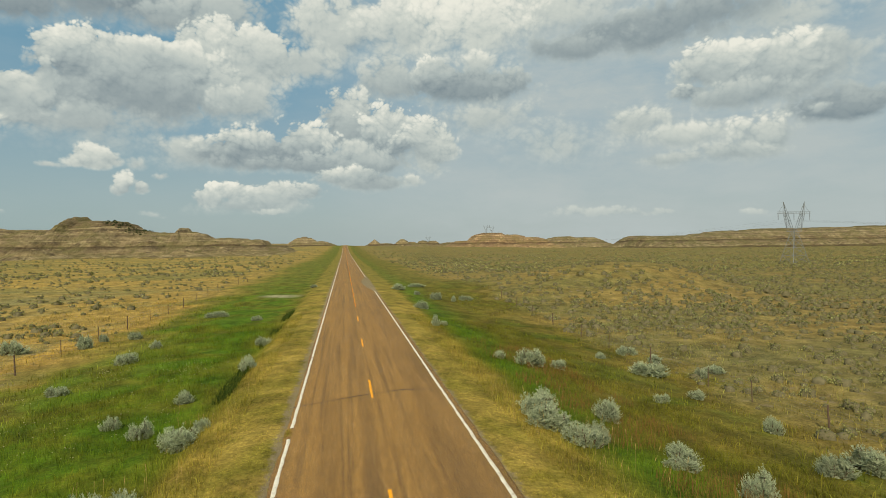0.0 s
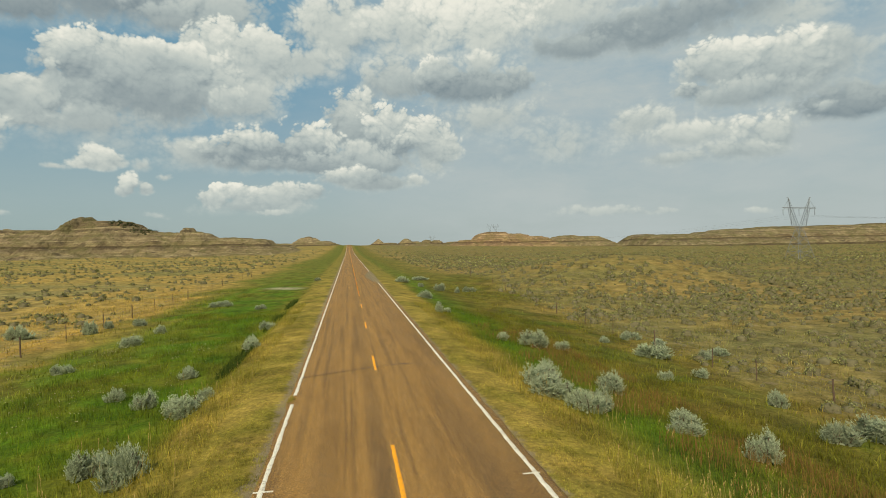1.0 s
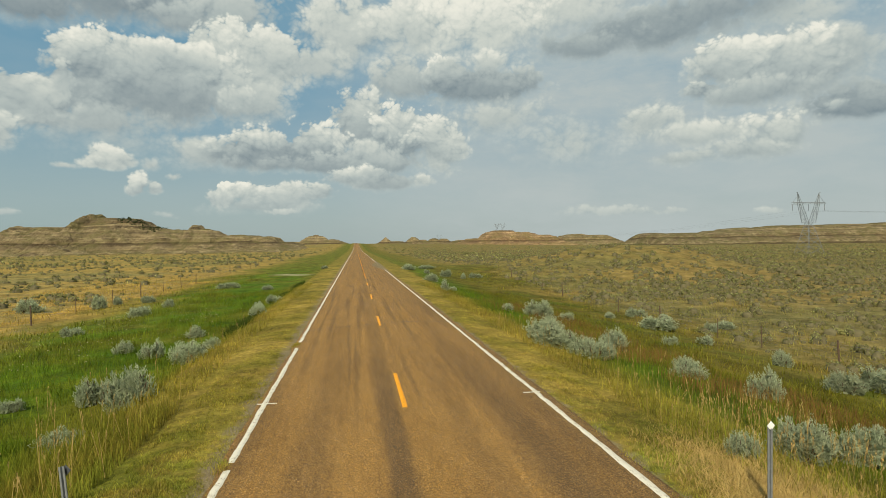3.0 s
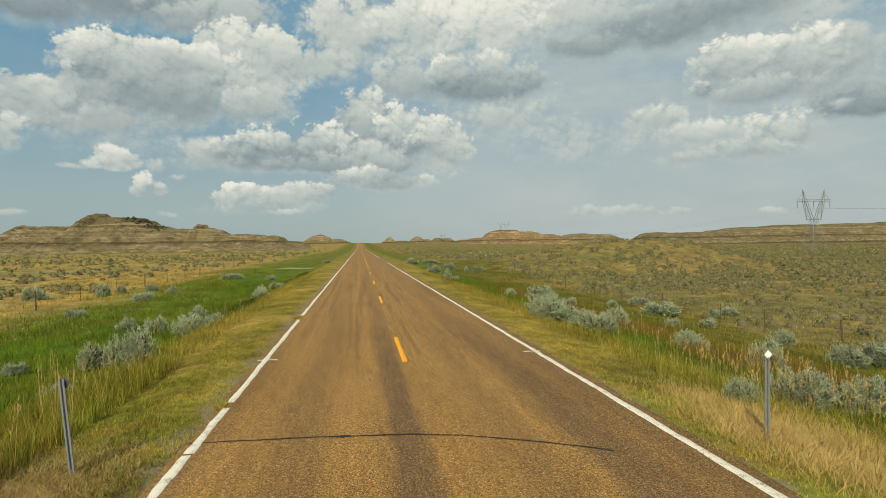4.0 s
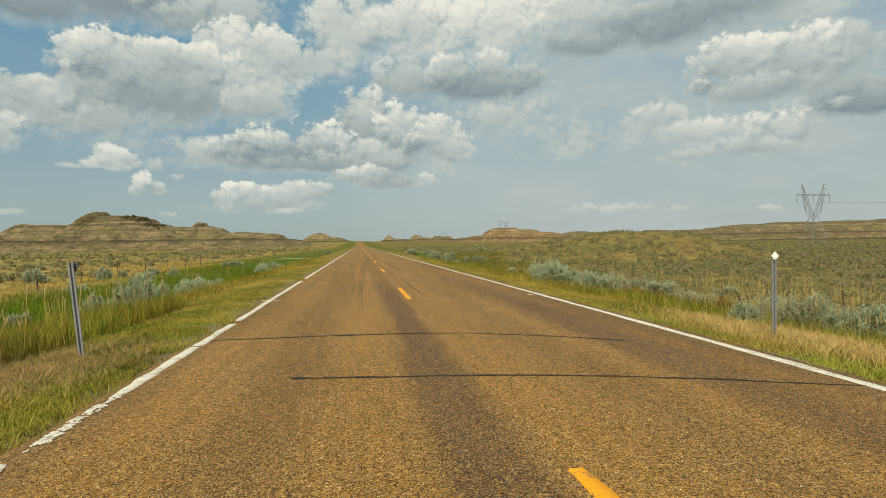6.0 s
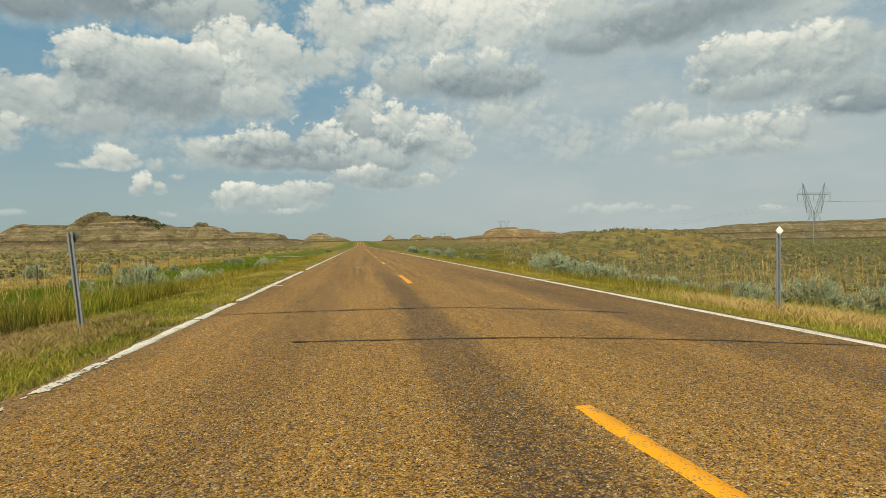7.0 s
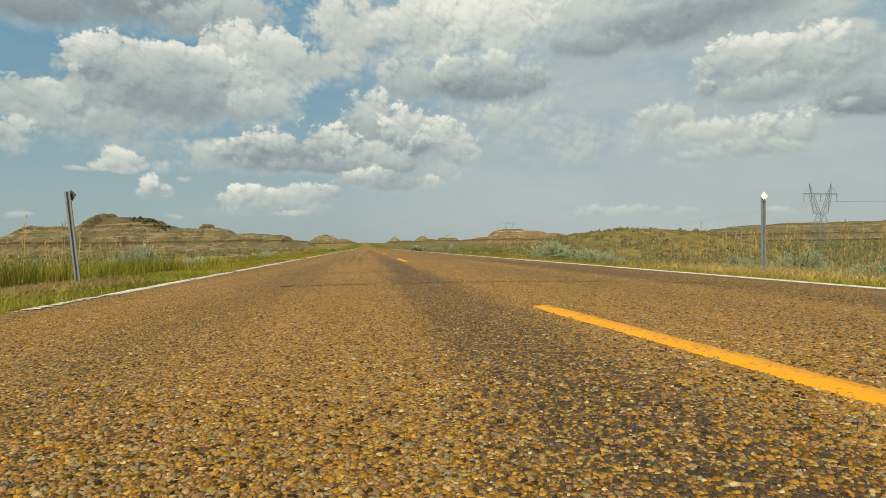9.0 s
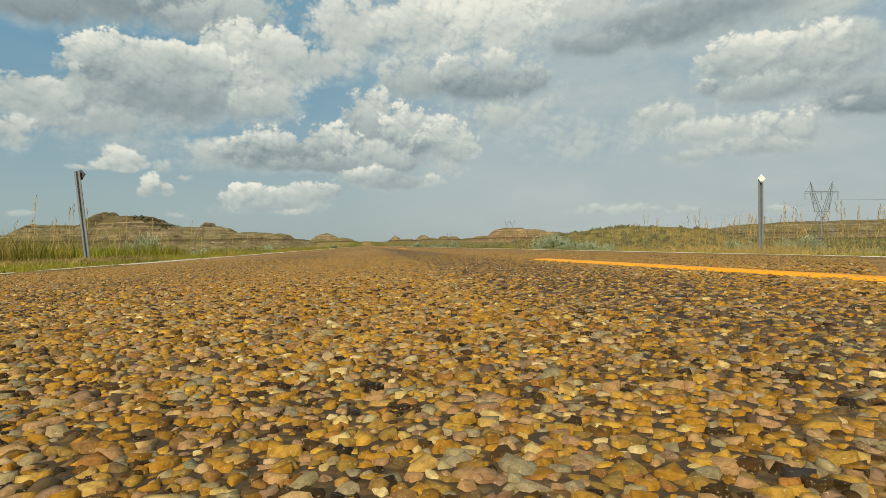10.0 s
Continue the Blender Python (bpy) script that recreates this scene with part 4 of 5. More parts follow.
# transmission towers
def tower(at, scale, label):
    t = thing("transmission_tower", at, label, "pylon", "transmission towers")
    w = 0.11
    waist, arm, top = 12.1, 18.9, 23.2
    feet = [(-3.6, -3.6), (3.6, -3.6), (3.6, 3.6), (-3.6, 3.6)]
    heads = [(sx * 0.22, sy * 0.22) for sx, sy in feet]
    for (x, y), (u, v) in zip(feet, heads):
        bm = bmesh.new()
        bar(bm, (x, y, -0.6), (u, v, waist), w * 1.3)
        part("leg", bm, M_TOWER, t)
    for i in range(4):
        bm = bmesh.new()
        a, b, c, d = Vector(feet[i]), Vector(feet[(i + 1) % 4]), Vector(heads[i]), Vector(heads[(i + 1) % 4])
        for k in range(4):
            s, e = k / 4, (k + 1) / 4
            p0, p1 = a.lerp(c, s), b.lerp(d, e)
            q0, q1 = b.lerp(d, s), a.lerp(c, e)
            bar(bm, (*p0, s * waist), (*p1, e * waist), w * 0.5)
            bar(bm, (*q0, s * waist), (*q1, e * waist), w * 0.5)
            bar(bm, (*q1, e * waist), (*p1, e * waist), w * 0.55)
        part("bracing", bm, M_TOWER, t)
    bm = bmesh.new()
    bar(bm, (-3.0, 0, waist), (3.0, 0, waist), w * 1.3)
    part("waist_beam", bm, M_TOWER, t)
    for sx in (-1, 1):
        bm = bmesh.new()
        for sy in (-0.5, 0.5):
            bar(bm, (sx * 0.4, sy, waist), (sx * 3.0, sy, arm), w)
            bar(bm, (sx * 2.9, 0, waist), (sx * 4.2, sy, arm), w)
            for k in range(4):
                z0, z1 = waist + (arm - waist) * k / 4, waist + (arm - waist) * (k + 1) / 4
                bar(bm, (sx * (0.4 + 0.65 * k), sy, z0), (sx * (2.9 + 0.325 * (k + 1)), sy, z1), w * 0.5)
                bar(bm, (sx * (2.9 + 0.325 * k), sy, z0), (sx * (0.4 + 0.65 * (k + 1)), sy, z1), w * 0.5)
        part("window_frame", bm, M_TOWER, t)
        bm = bmesh.new()
        for sy in (-0.5, 0.5):
            bar(bm, (sx * 3.0, sy, arm), (sx * 4.5, 0, top), w)
            bar(bm, (sx * 4.2, sy, arm), (sx * 4.5, 0, top), w)
        bar(bm, (sx * 3.4, 0, arm + 1.2), (sx * 4.3, 0, arm + 1.2), w * 0.7)
        bar(bm, (sx * 4.5, 0, top), (sx * 5.1, 0, top - 0.1), w * 0.8)
        bar(bm, (sx * 4.4, 0, top - 1.0), (sx * 6.7, 0, arm + 0.3), w * 0.5)
        part("horn", bm, M_TOWER, t)
    bm = bmesh.new()
    for sy in (-0.5, 0.5):
        for dz in (0.0, 0.55):
            bar(bm, (-6.8, sy, arm + dz), (6.8, sy, arm + dz), w * 0.9)
    for k in range(12):
        bar(bm, (-6.8 + 1.13 * k, -0.5, arm + 0.55 * (k % 2)), (-6.8 + 1.13 * (k + 1), -0.5, arm + 0.55 * ((k + 1) % 2)), w * 0.5)
    part("crossarm", bm, M_TOWER, t)
    for x in (-6.7, 0, 6.7):
        bm = bmesh.new()
        for k in range(9):
            bmesh.ops.create_cone(bm, cap_ends=True, segments=8, radius1=0.16, radius2=0.10, depth=0.16, matrix=pose(x, 0, arm - 0.25 - 0.25 * k))
        bar(bm, (x, 0, arm), (x, 0, arm - 2.5), 0.06)
        part("insulator", bm, M_TOWER, t)
    t.scale = (scale,) * 3
    return t


T1 = (165.3, 190.0, -2.6)
first_tower = tower(T1, 1.0, "grey lattice transmission tower with two horns, standing in scrub")
FAR_TOWERS = [((233, 935, 22.0), 0.72), ((247, 950, 19.0), 0.86), ((190, 1310, float(ground_z(190, 1310))), 1.05)]
for at, sc in FAR_TOWERS:
    copy_thing(first_tower, pose(*at) @ Matrix.Diagonal((sc, sc, sc, 1)))["label"] = "distant grey lattice transmission tower behind the badlands"


def cable(a, b, sag, radius):
    """A hanging wire as one thin tube."""
    a, b = Vector(a), Vector(b)
    pts = []
    for k in range(41):
        s = k / 40
        p = a.lerp(b, s)
        p.z -= 4 * sag * s * (1 - s)
        pts.append(p)
    return tube(pts, radius)


for x in (-6.7, 0, 6.7):
    hang = 16.4
    c = part("power_cable", cable((T1[0] + x, T1[1], T1[2] + hang), (233 + x, 935, 22 + 12), 14, 0.014), M_WIRE)
    tagged(c, "thin dark power cable hanging between the towers", "cable", "power cables")
    c = part("power_cable", cable((T1[0] + x, T1[1], T1[2] + hang), (128 + x, -120, 0 + hang), 7, 0.014), M_WIRE)
    tagged(c, "thin dark power cable hanging between the towers", "cable", "power cables")

# ---- plants ----


def sage_mesh(seed, shoots=270, leaves=27, squat=1.0):
    """A sagebrush one metre wide and high: woody stems, upright plumes of narrow silver leaves."""
    rng = np.random.default_rng(seed)
    tops, stems = [], []
    lobes = [(rng.uniform(-0.22, 0.22), rng.uniform(-0.2, 0.2), rng.uniform(0.72, 1.0), rng.uniform(0.2, 0.34)) for _ in range(5)]
    for i in range(shoots):
        lx, ly, lh, lr = lobes[i % 5]
        ang, rad = rng.uniform(0, 2 * np.pi), np.sqrt(rng.random())
        ox, oy = lx + np.cos(ang) * rad * lr, ly + np.sin(ang) * rad * lr
        oz = lh * (1 - 0.62 * rad ** 2) * (1 - 0.55 * rng.random() ** 2.2) * squat
        lean = np.array([np.cos(ang) * rad * 0.55 + rng.normal(0, 0.12), np.sin(ang) * rad * 0.55 + rng.normal(0, 0.12), 1.0])
        tops.append((np.array([ox, oy, oz]), lean / np.linalg.norm(lean), rng.uniform(0.26, 0.46)))
    tip, way, ln = (np.array([t[k] for t in tops]) for k in range(3))
    n = len(tops)
    f = np.arange(leaves)[None, :, None] / leaves
    base = (tip - way * ln[:, None])[:, None] + way[:, None] * ln[:, None, None] * f + rng.normal(0, 0.012, (n, leaves, 3))
    a = rng.uniform(0, 2 * np.pi, (n, leaves))
    out = np.stack([np.cos(a), np.sin(a), a * 0], -1) * (0.34 - 0.20 * f) + way[:, None] * 0.95
    out /= np.linalg.norm(out, axis=-1, keepdims=True)
    size = rng.uniform(0.045, 0.078, (n, leaves, 1)) * (1.1 - 0.4 * f)
    side = np.cross(out, rng.normal(0, 1, (n, leaves, 3)))
    side *= 0.0064 / (np.linalg.norm(side, axis=-1, keepdims=True) + 1e-6)
    V = np.stack([base, base + out * size * 0.55 + side, base + out * size, base + out * size * 0.55 - side], 2)
    # height in the bush, which steers the shade painted on low leaves
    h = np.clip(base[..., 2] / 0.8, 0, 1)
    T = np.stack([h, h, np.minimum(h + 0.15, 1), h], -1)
    return V.reshape(-1, 3), np.arange(n * leaves * 4).reshape(-1, 4), T.ravel(), tops


def stem_mesh(tops, seed):
    bm = bmesh.new()
    rng = np.random.default_rng(seed)
    for tip, way, ln in tops[::6]:
        foot = Vector((rng.normal(0, 0.05), rng.normal(0, 0.05), -0.08))
        mid = foot.lerp(Vector(tip), 0.5) + Vector((tip[0] * 0.12, tip[1] * 0.12, -0.06))
        bar(bm, foot, mid, 0.024)
        bar(bm, mid, Vector(tip - way * ln * 0.3), 0.013)
    return bm


def twig_mesh(tops, seed):
    """The dense grey inside of the bush: short twigs crowded below the plumes."""
    r = np.random.default_rng(seed)
    c = np.array([t - w * ln * 0.75 for t, w, ln in tops])
    c = np.repeat(c, 6, 0) * np.array([0.86, 0.86, 0.95]) + r.normal(0, 0.035, (len(c) * 6, 3))
    n = len(c)
    out, side = r.normal(0, 1, (n, 3)) * 0.045 + np.array([0, 0, 0.05]), r.normal(0, 1, (n, 3)) * 0.022
    v = np.stack([c - out, c + side, c + out, c - side], 1)
    return v.reshape(-1, 3), np.arange(n * 4).reshape(-1, 4)


SAGE_MESHES = []
for sd in range(6):
    V, Fc, T, tops = sage_mesh(300 + sd)
    SAGE_MESHES.append((V, Fc, T, tops))

# place, width, height of each sagebrush on the verges
SAGE_LEFT = [(-6.6, 15.3, 1.55, 1.60), (-7.8, 16.4, 1.2, 0.95), (-6.9, 12.6, 1.2, 0.55), (-6.3, 11.9, 0.8, 0.45), (-9.8, 16.3, 0.8, 0.5), (-6.9, 21.5, 1.9, 1.05), (-6.4, 22.7, 0.85, 0.75), (-8.7, 23.3, 1.1, 0.9),
             (-10.2, 24.7, 0.85, 0.66), (-8.3, 28.1, 1.2, 0.67), (-15.4, 31.9, 1.5, 0.7), (-15.0, 39.6, 2.0, 0.95), (-6.5, 33.4, 1.7, 1.2), (-6.8, 42.4, 1.6, 0.8)]
SAGE_LEFT_FAR = [(-24.8, 46.2, 2.0, 1.3), (-20.4, 47.3, 1.4, 1.3), (-20.2, 50.1, 1.0, 0.95), (-17.9, 50.7, 1.6, 0.8), (-14.4, 62.5, 3.0, 0.9), (-9.6, 58.3, 1.5, 0.65), (-14.5, 44.4, 0.95, 0.8), (-6.0, 93.8, 1.6, 0.6)]
SAGE_RIGHT = [(6.3, 22.2, 2.3, 1.35), (6.4, 20.6, 2.3, 1.15), (6.8, 18.6, 1.8, 1.0), (7.5, 19.2, 1.3, 1.0), (9.7, 22.8, 1.8, 1.05), (10.0, 33.9, 2.4, 1.3), (8.5, 35.2, 1.3, 0.75), (11.9, 34.5, 1.4, 0.75), (10.0, 18.0, 1.6, 0.75), (10.7, 15.2, 1.35, 1.15),
              (15.7, 17.8, 1.4, 0.95), (17.6, 18.3, 2.1, 1.05), (5.5, 9.0, 0.85, 0.70), (6.9, 9.4, 1.45, 0.98), (8.1, 9.5, 1.5, 0.98), (9.5, 17.2, 1.4, 0.5), (8.7, 9.0, 0.9, 0.9)]
SAGE_RIGHT_FAR = [(18.2, 35.0, 3.2, 1.05), (14.8, 27.4, 1.1, 0.7), (17.5, 28.5, 1.25, 0.65), (17.3, 22.6, 1.2, 1.0), (20.5, 42.0, 1.9, 0.95), (7.2, 62.4, 2.3, 1.05), (6.4, 47.8, 1.0, 1.15), (7.3, 49.2, 1.1, 0.6), (10.7, 75.5, 2.2, 1.3),
                  (12.9, 74.4, 1.2, 1.05), (14.9, 76.1, 2.2, 0.95), (10.2, 93.2, 3.0, 0.75), (7.1, 87.8, 3.0, 1.1), (17.3, 40.0, 1.25, 0.65), (8.9, 80.3, 1.2, 0.8), (21.3, 39.1, 1.8, 0.8), (21.5, 34.0, 1.1, 0.8), (23.1, 34.8, 1.7, 0.65)]
SAGE_MODELS = {}
rng = np.random.default_rng(77)
for i, (x, y, w, h) in enumerate(SAGE_LEFT + SAGE_LEFT_FAR + SAGE_RIGHT + SAGE_RIGHT_FAR):
    kind = i % 6
    z = float(ground_z(x, y)) - 0.03
    at = pose(x, y, z, 0, 0, rng.uniform(0, 360)) @ Matrix.Diagonal((w * 1.05, w * 1.05, h * 0.92, 1))
    side = "ditch" if abs(x) < 12 else "dry range"
    if kind not in SAGE_MODELS:
        V, Fc, T, tops = SAGE_MESHES[kind]
        s = thing("sagebrush", (0, 0, 0), "silvery grey-green sagebrush with upright plumes in the grass", "bush", "sagebrush along the road")
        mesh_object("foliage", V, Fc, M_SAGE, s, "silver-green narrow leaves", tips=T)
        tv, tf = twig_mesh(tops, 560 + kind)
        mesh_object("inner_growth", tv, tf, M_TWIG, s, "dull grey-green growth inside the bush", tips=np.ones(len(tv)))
        part("stem", stem_mesh(tops, 500 + kind), M_BARK, s, "brown woody stem")
        s.matrix_basis = at
        s.scale = at.to_scale()
        SAGE_MODELS[kind] = s
    else:
        src = SAGE_MODELS[kind]
        c = copy_thing(src, Matrix.Identity(4))
        c.matrix_basis = at
        if w > 2.2:
            c["label"] = "broad spreading silvery sagebrush in the " + side
        elif h < 0.8:
            c["label"] = "small low silvery sagebrush in the " + side


def scrub(name, n, near, far, leaves, size, seed, label, only=0):
    """Scattered low brush out on the range, too many to count: dark woody cores under pale leafy crowns."""
    r = np.random.default_rng(seed)
    y = near * (far / near) ** r.random(n * 4)
    x = r.uniform(-1, 1, n * 4) * (y * 1.05 + 24)
    if only:
        x = np.abs(x) * only
    gate = 0.9 * wave(x, y, 24, seed, 3) + 0.9 * wave(x, y, 7, seed + 2, 2)
    keep = (np.abs(x) > 19.0 + 4 * r.random(n * 4)) & (gate > r.uniform(-0.9, 0.45, n * 4)) & ((x > 0) | (r.random(n * 4) < np.where(np.abs(x) > 26, 0.42, 0.12)))
    x, y = x[keep][:n], y[keep][:n]
    z = ground_z(x, y)
    k = len(x)
    w = (0.30 + 0.85 * r.random(k) ** 2.0) * size
    h = w * r.uniform(0.42, 0.72, k)
    lobes = 4
    la = r.uniform(0, 2 * np.pi, (k, lobes))
    lx, ly, lh = np.cos(la) * 0.22, np.sin(la) * 0.22, r.uniform(0.65, 1.0, (k, lobes))
    i = r.integers(0, lobes, (k, leaves))
    row = np.arange(k)[:, None]
    az, rad = r.uniform(0, 2 * np.pi, (k, leaves)), np.sqrt(r.random((k, leaves)))
    bx, by = lx[row, i] + np.cos(az) * rad * 0.27, ly[row, i] + np.sin(az) * rad * 0.27
    bz = lh[row, i] * (1 - 0.7 * rad ** 2) * (1 - 0.55 * r.random((k, leaves)) ** 1.6) - 0.12
    out = np.stack([np.cos(az) * rad * 0.7 + r.normal(0, 0.3, (k, leaves)), np.sin(az) * rad * 0.7 + r.normal(0, 0.3, (k, leaves)), np.full((k, leaves), 0.55)], -1)
    out /= np.linalg.norm(out, axis=-1, keepdims=True)
    side = np.cross(out, r.normal(0, 1, (k, leaves, 3)))
    side /= np.linalg.norm(side, axis=-1, keepdims=True)
    base = np.stack([x[:, None] + bx * w[:, None], y[:, None] + by * w[:, None], z[:, None] + bz * h[:, None]], -1)
    ll = (w[:, None] * (0.92 / np.sqrt(leaves)) * r.uniform(0.7, 1.3, (k, leaves)))[..., None]
    v = np.stack([base, base + out * ll * 0.5 + side * ll * 0.46, base + out * ll, base + out * ll * 0.5 - side * ll * 0.46], 2)
    # leaf height, for the painted shade low in each clump
    t = np.broadcast_to(np.clip(bz * 1.1 + 0.05, 0, 1)[..., None], (k, leaves, 4))
    tagged(mesh_object(name, v.reshape(-1, 3), np.arange(k * leaves * 4).reshape(-1, 4), M_SCRUB, tips=t.ravel()), label, "scrub", kind="stuff")
    # cores: low lumpy domes of dark wood
    a = np.linspace(0, 2 * np.pi, 7)[:-1]
    rr = r.uniform(0.75, 1.2, (k, 6)) * 0.37 * w[:, None]
    foot = np.stack([x[:, None] + np.cos(a) * rr, y[:, None] + np.sin(a) * rr, np.repeat(z[:, None] - 0.05, 6, 1)], -1)
    rim = np.stack([x[:, None] + np.cos(a) * rr * 0.9, y[:, None] + np.sin(a) * rr * 0.9, z[:, None] + h[:, None] * r.uniform(0.25, 0.50, (k, 6))], -1)
    top = np.stack([x, y, z + h * 0.62], -1)[:, None]
    q = np.concatenate([foot, rim, top], 1)
    f = []
    for j in range(6):
        e = (j + 1) % 6
        f += [(j, e, 6 + e), (j, 6 + e, 6 + j), (6 + j, 6 + e, 12)]
    f = (np.array(f)[None] + np.arange(k)[:, None, None] * 13).reshape(-1, 3)
    tagged(mesh_object("scrub_wood", q.reshape(-1, 3), f, M_SCRUB_CORE), "dark woody stems inside the low scrub", "scrub", kind="stuff")


scrub("range_scrub", 1000, 19, 60, 130, 1.15, 11, "low grey-green scrub scattered over the dry range", 1)
scrub("range_scrub", 380, 26, 62, 90, 1.15, 12, "low dark olive scrub scattered over orange dry grass", -1)
scrub("range_scrub", 4600, 50, 170, 30, 1.25, 13, "low grey-green scrub scattered over the dry range")
scrub("range_scrub", 8500, 150, 620, 8, 1.7, 17, "distant grey-green scrub scattered over the dry range")


def crest_shrubs(n, seed):
    """Dark juniper-like shrubs dotted along the crest of the nearer ridge."""
    r = np.random.default_rng(seed)
    v = HILLS[0].reshape(-1, 3)
    sel = v[(v[:, 0] > -226) & (v[:, 0] < -185) & (v[:, 1] > 578) & (v[:, 1] < 606)]
    low = v[(v[:, 0] > -420) & (v[:, 0] < -70) & (v[:, 2] > 8) & (v[:, 1] < 600)]
    spots = np.concatenate([sel[r.integers(0, len(sel), n)], low[r.integers(0, len(low), n // 2)]])
    k, leaves = len(spots), 16
    w = np.concatenate([r.uniform(0.8, 2.2, n), r.uniform(0.4, 1.0, n // 2)])[:, None, None]
    az, rad = r.uniform(0, 2 * np.pi, (k, leaves)), np.sqrt(r.random((k, leaves)))
    base = spots[:, None] + np.stack([np.cos(az) * rad, np.sin(az) * rad, (1 - rad ** 2) * 0.9], -1) * w * 0.6
    out, side = r.normal(0, 1, (k, leaves, 3)), r.normal(0, 1, (k, leaves, 3))
    q = np.stack([base, base + out * w * 0.15 + side * w * 0.15, base + out * w * 0.3, base + out * w * 0.15 - side * w * 0.15], 2)
    tagged(mesh_object("ridge_shrubs", q.reshape(-1, 3), np.arange(k * leaves * 4).reshape(-1, 4), M_DARK, tips=np.ones(k * leaves * 4)), "dark green shrubs dotted over the ridge crest", "shrubs", kind="stuff")


crest_shrubs(130, 91)


def blades(name, x, y, h0, h1, width, lean, mat, seed, label, category="grass"):
    """Grass blades, each of three faces, bent over to one side."""
    r = np.random.default_rng(seed)
    n = len(x)
    z = ground_z(x, y) - 0.01
    a = r.uniform(0, 2 * np.pi, n)
    h = r.uniform(h0, h1, n) * (0.75 + 0.5 * (wave(x, y, 1.3, seed, 3) * 0.5 + 0.5))
    b = r.uniform(0, 2 * np.pi, n)
    tilt = r.uniform(0.2, 1.0, n) * lean * h
    w = width * r.uniform(0.6, 1.4, n) * 0.5
    root = np.stack([x, y, z], -1)
    side = np.stack([np.cos(a) * w, np.sin(a) * w, np.zeros(n)], -1)
    bend = np.stack([np.cos(b) * tilt, np.sin(b) * tilt, np.zeros(n)], -1)
    up = np.stack([np.zeros(n), np.zeros(n), h], -1)
    mid = root + up * 0.58 + bend * 0.32
    v = np.stack([root - side, root + side, mid - side * 0.8, mid + side * 0.8, root + up + bend], 1)
    i = np.arange(n)[:, None] * 5
    f = np.concatenate([i + np.array([[0, 1, 3]]), i + np.array([[0, 3, 2]]), i + np.array([[2, 3, 4]])], 0)
    t = np.tile(np.array([0, 0, 0.55, 0.55, 1.0]), n)
    return tagged(mesh_object(name, v.reshape(-1, 3), f, mat, tips=t), label, category, kind="stuff")


def spread(n, x0, x1, y0, y1, bias, seed, both=True):
    r = np.random.default_rng(seed)
    y = y0 + (y1 - y0) * r.random(n) ** bias
    x = r.uniform(x0, x1, n)
    if both:
        x = x * np.where(r.random(n) < 0.5, -1, 1)
    if y0 > 0:
        keep = r.random(n) < smooth(y0, 3.0, y) + (y0 > 5)
        x, y = x[keep], y[keep]
    return x, y


def thinned(x, y, seed, scale, low):
    g = wave(x, y, scale, seed, 3)
    return (x[g > low], y[g > low])


def edge_x(y, side):
    return 3.22 + 0.10 * np.sign(side) + 0.12 * wave(y, y * 0 + side, 0.8, 44, 3)


x, y = spread(92000, 3.02, 6.6, 1.2, 42, 1.9, 1)
keep = np.abs(x) > edge_x(y, np.sign(x)) + 0.05
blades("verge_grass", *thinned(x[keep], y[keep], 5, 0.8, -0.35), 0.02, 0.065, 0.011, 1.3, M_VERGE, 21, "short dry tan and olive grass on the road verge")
x, y = spread(36000, 3.0, 4.6, 1.0, 16, 1.5, 2)
blades("verge_grass", *thinned(x, y, 8, 0.7, 0.02), 0.03, 0.085, 0.010, 0.9, M_VERGE, 22, "green tufts of grass along the asphalt edge")
x, y = spread(100000, 4.9, 15, 1.5, 55, 1.5, 3)
blades("ditch_grass", *thinned(x, y, 12, 1.6, -0.3), 0.12, 0.34, 0.013, 0.8, M_TALL, 23, "tall green and olive grass filling the ditch")
x, y = spread(26000, 13, 34, 10, 85, 1.3, 4)
blades("range_grass", *thinned(x, y, 14, 2.5, -0.2), 0.12, 0.34, 0.036, 0.8, M_VERGE, 24, "thin dry bunch grass out on the range")
# lush growth close to the road's end of the walk
x, y = spread(22000, 4.75, 8.2, 2.5, 13, 1.2, 15, False)
blades("ditch_grass", *thinned(-x, y, 18, 1.1, -0.45), 0.18, 0.48, 0.010, 0.55, M_TALL, 27, "dense lush green grass in the near ditch")
x, y = spread(42000, 3.15, 4.9, 1.0, 9, 1.2, 16, False)
x = x * np.where(np.random.default_rng(3).random(len(x)) < 0.7, -1, 1)
blades("verge_grass", *thinned(x, y, 19, 0.6, -0.05), 0.025, 0.085, 0.007, 1.1, M_VERGE, 28, "short dense green grass at the asphalt edge")
# the same growth goes on behind the start of the flight
x, y = spread(26000, 3.2, 7.0, -9, 3.0, 0.6, 51)
blades("verge_grass", *thinned(x, y, 5, 0.8, -0.35), 0.03, 0.11, 0.012, 1.0, M_VERGE, 52, "short dry tan and olive grass on the road verge")
x, y = spread(28000, 4.9, 15, -9, 4.0, 0.6, 53)
blades("ditch_grass", *thinned(x, y, 12, 1.6, -0.3), 0.12, 0.34, 0.016, 0.8, M_TALL, 54, "tall green and olive grass filling the ditch")
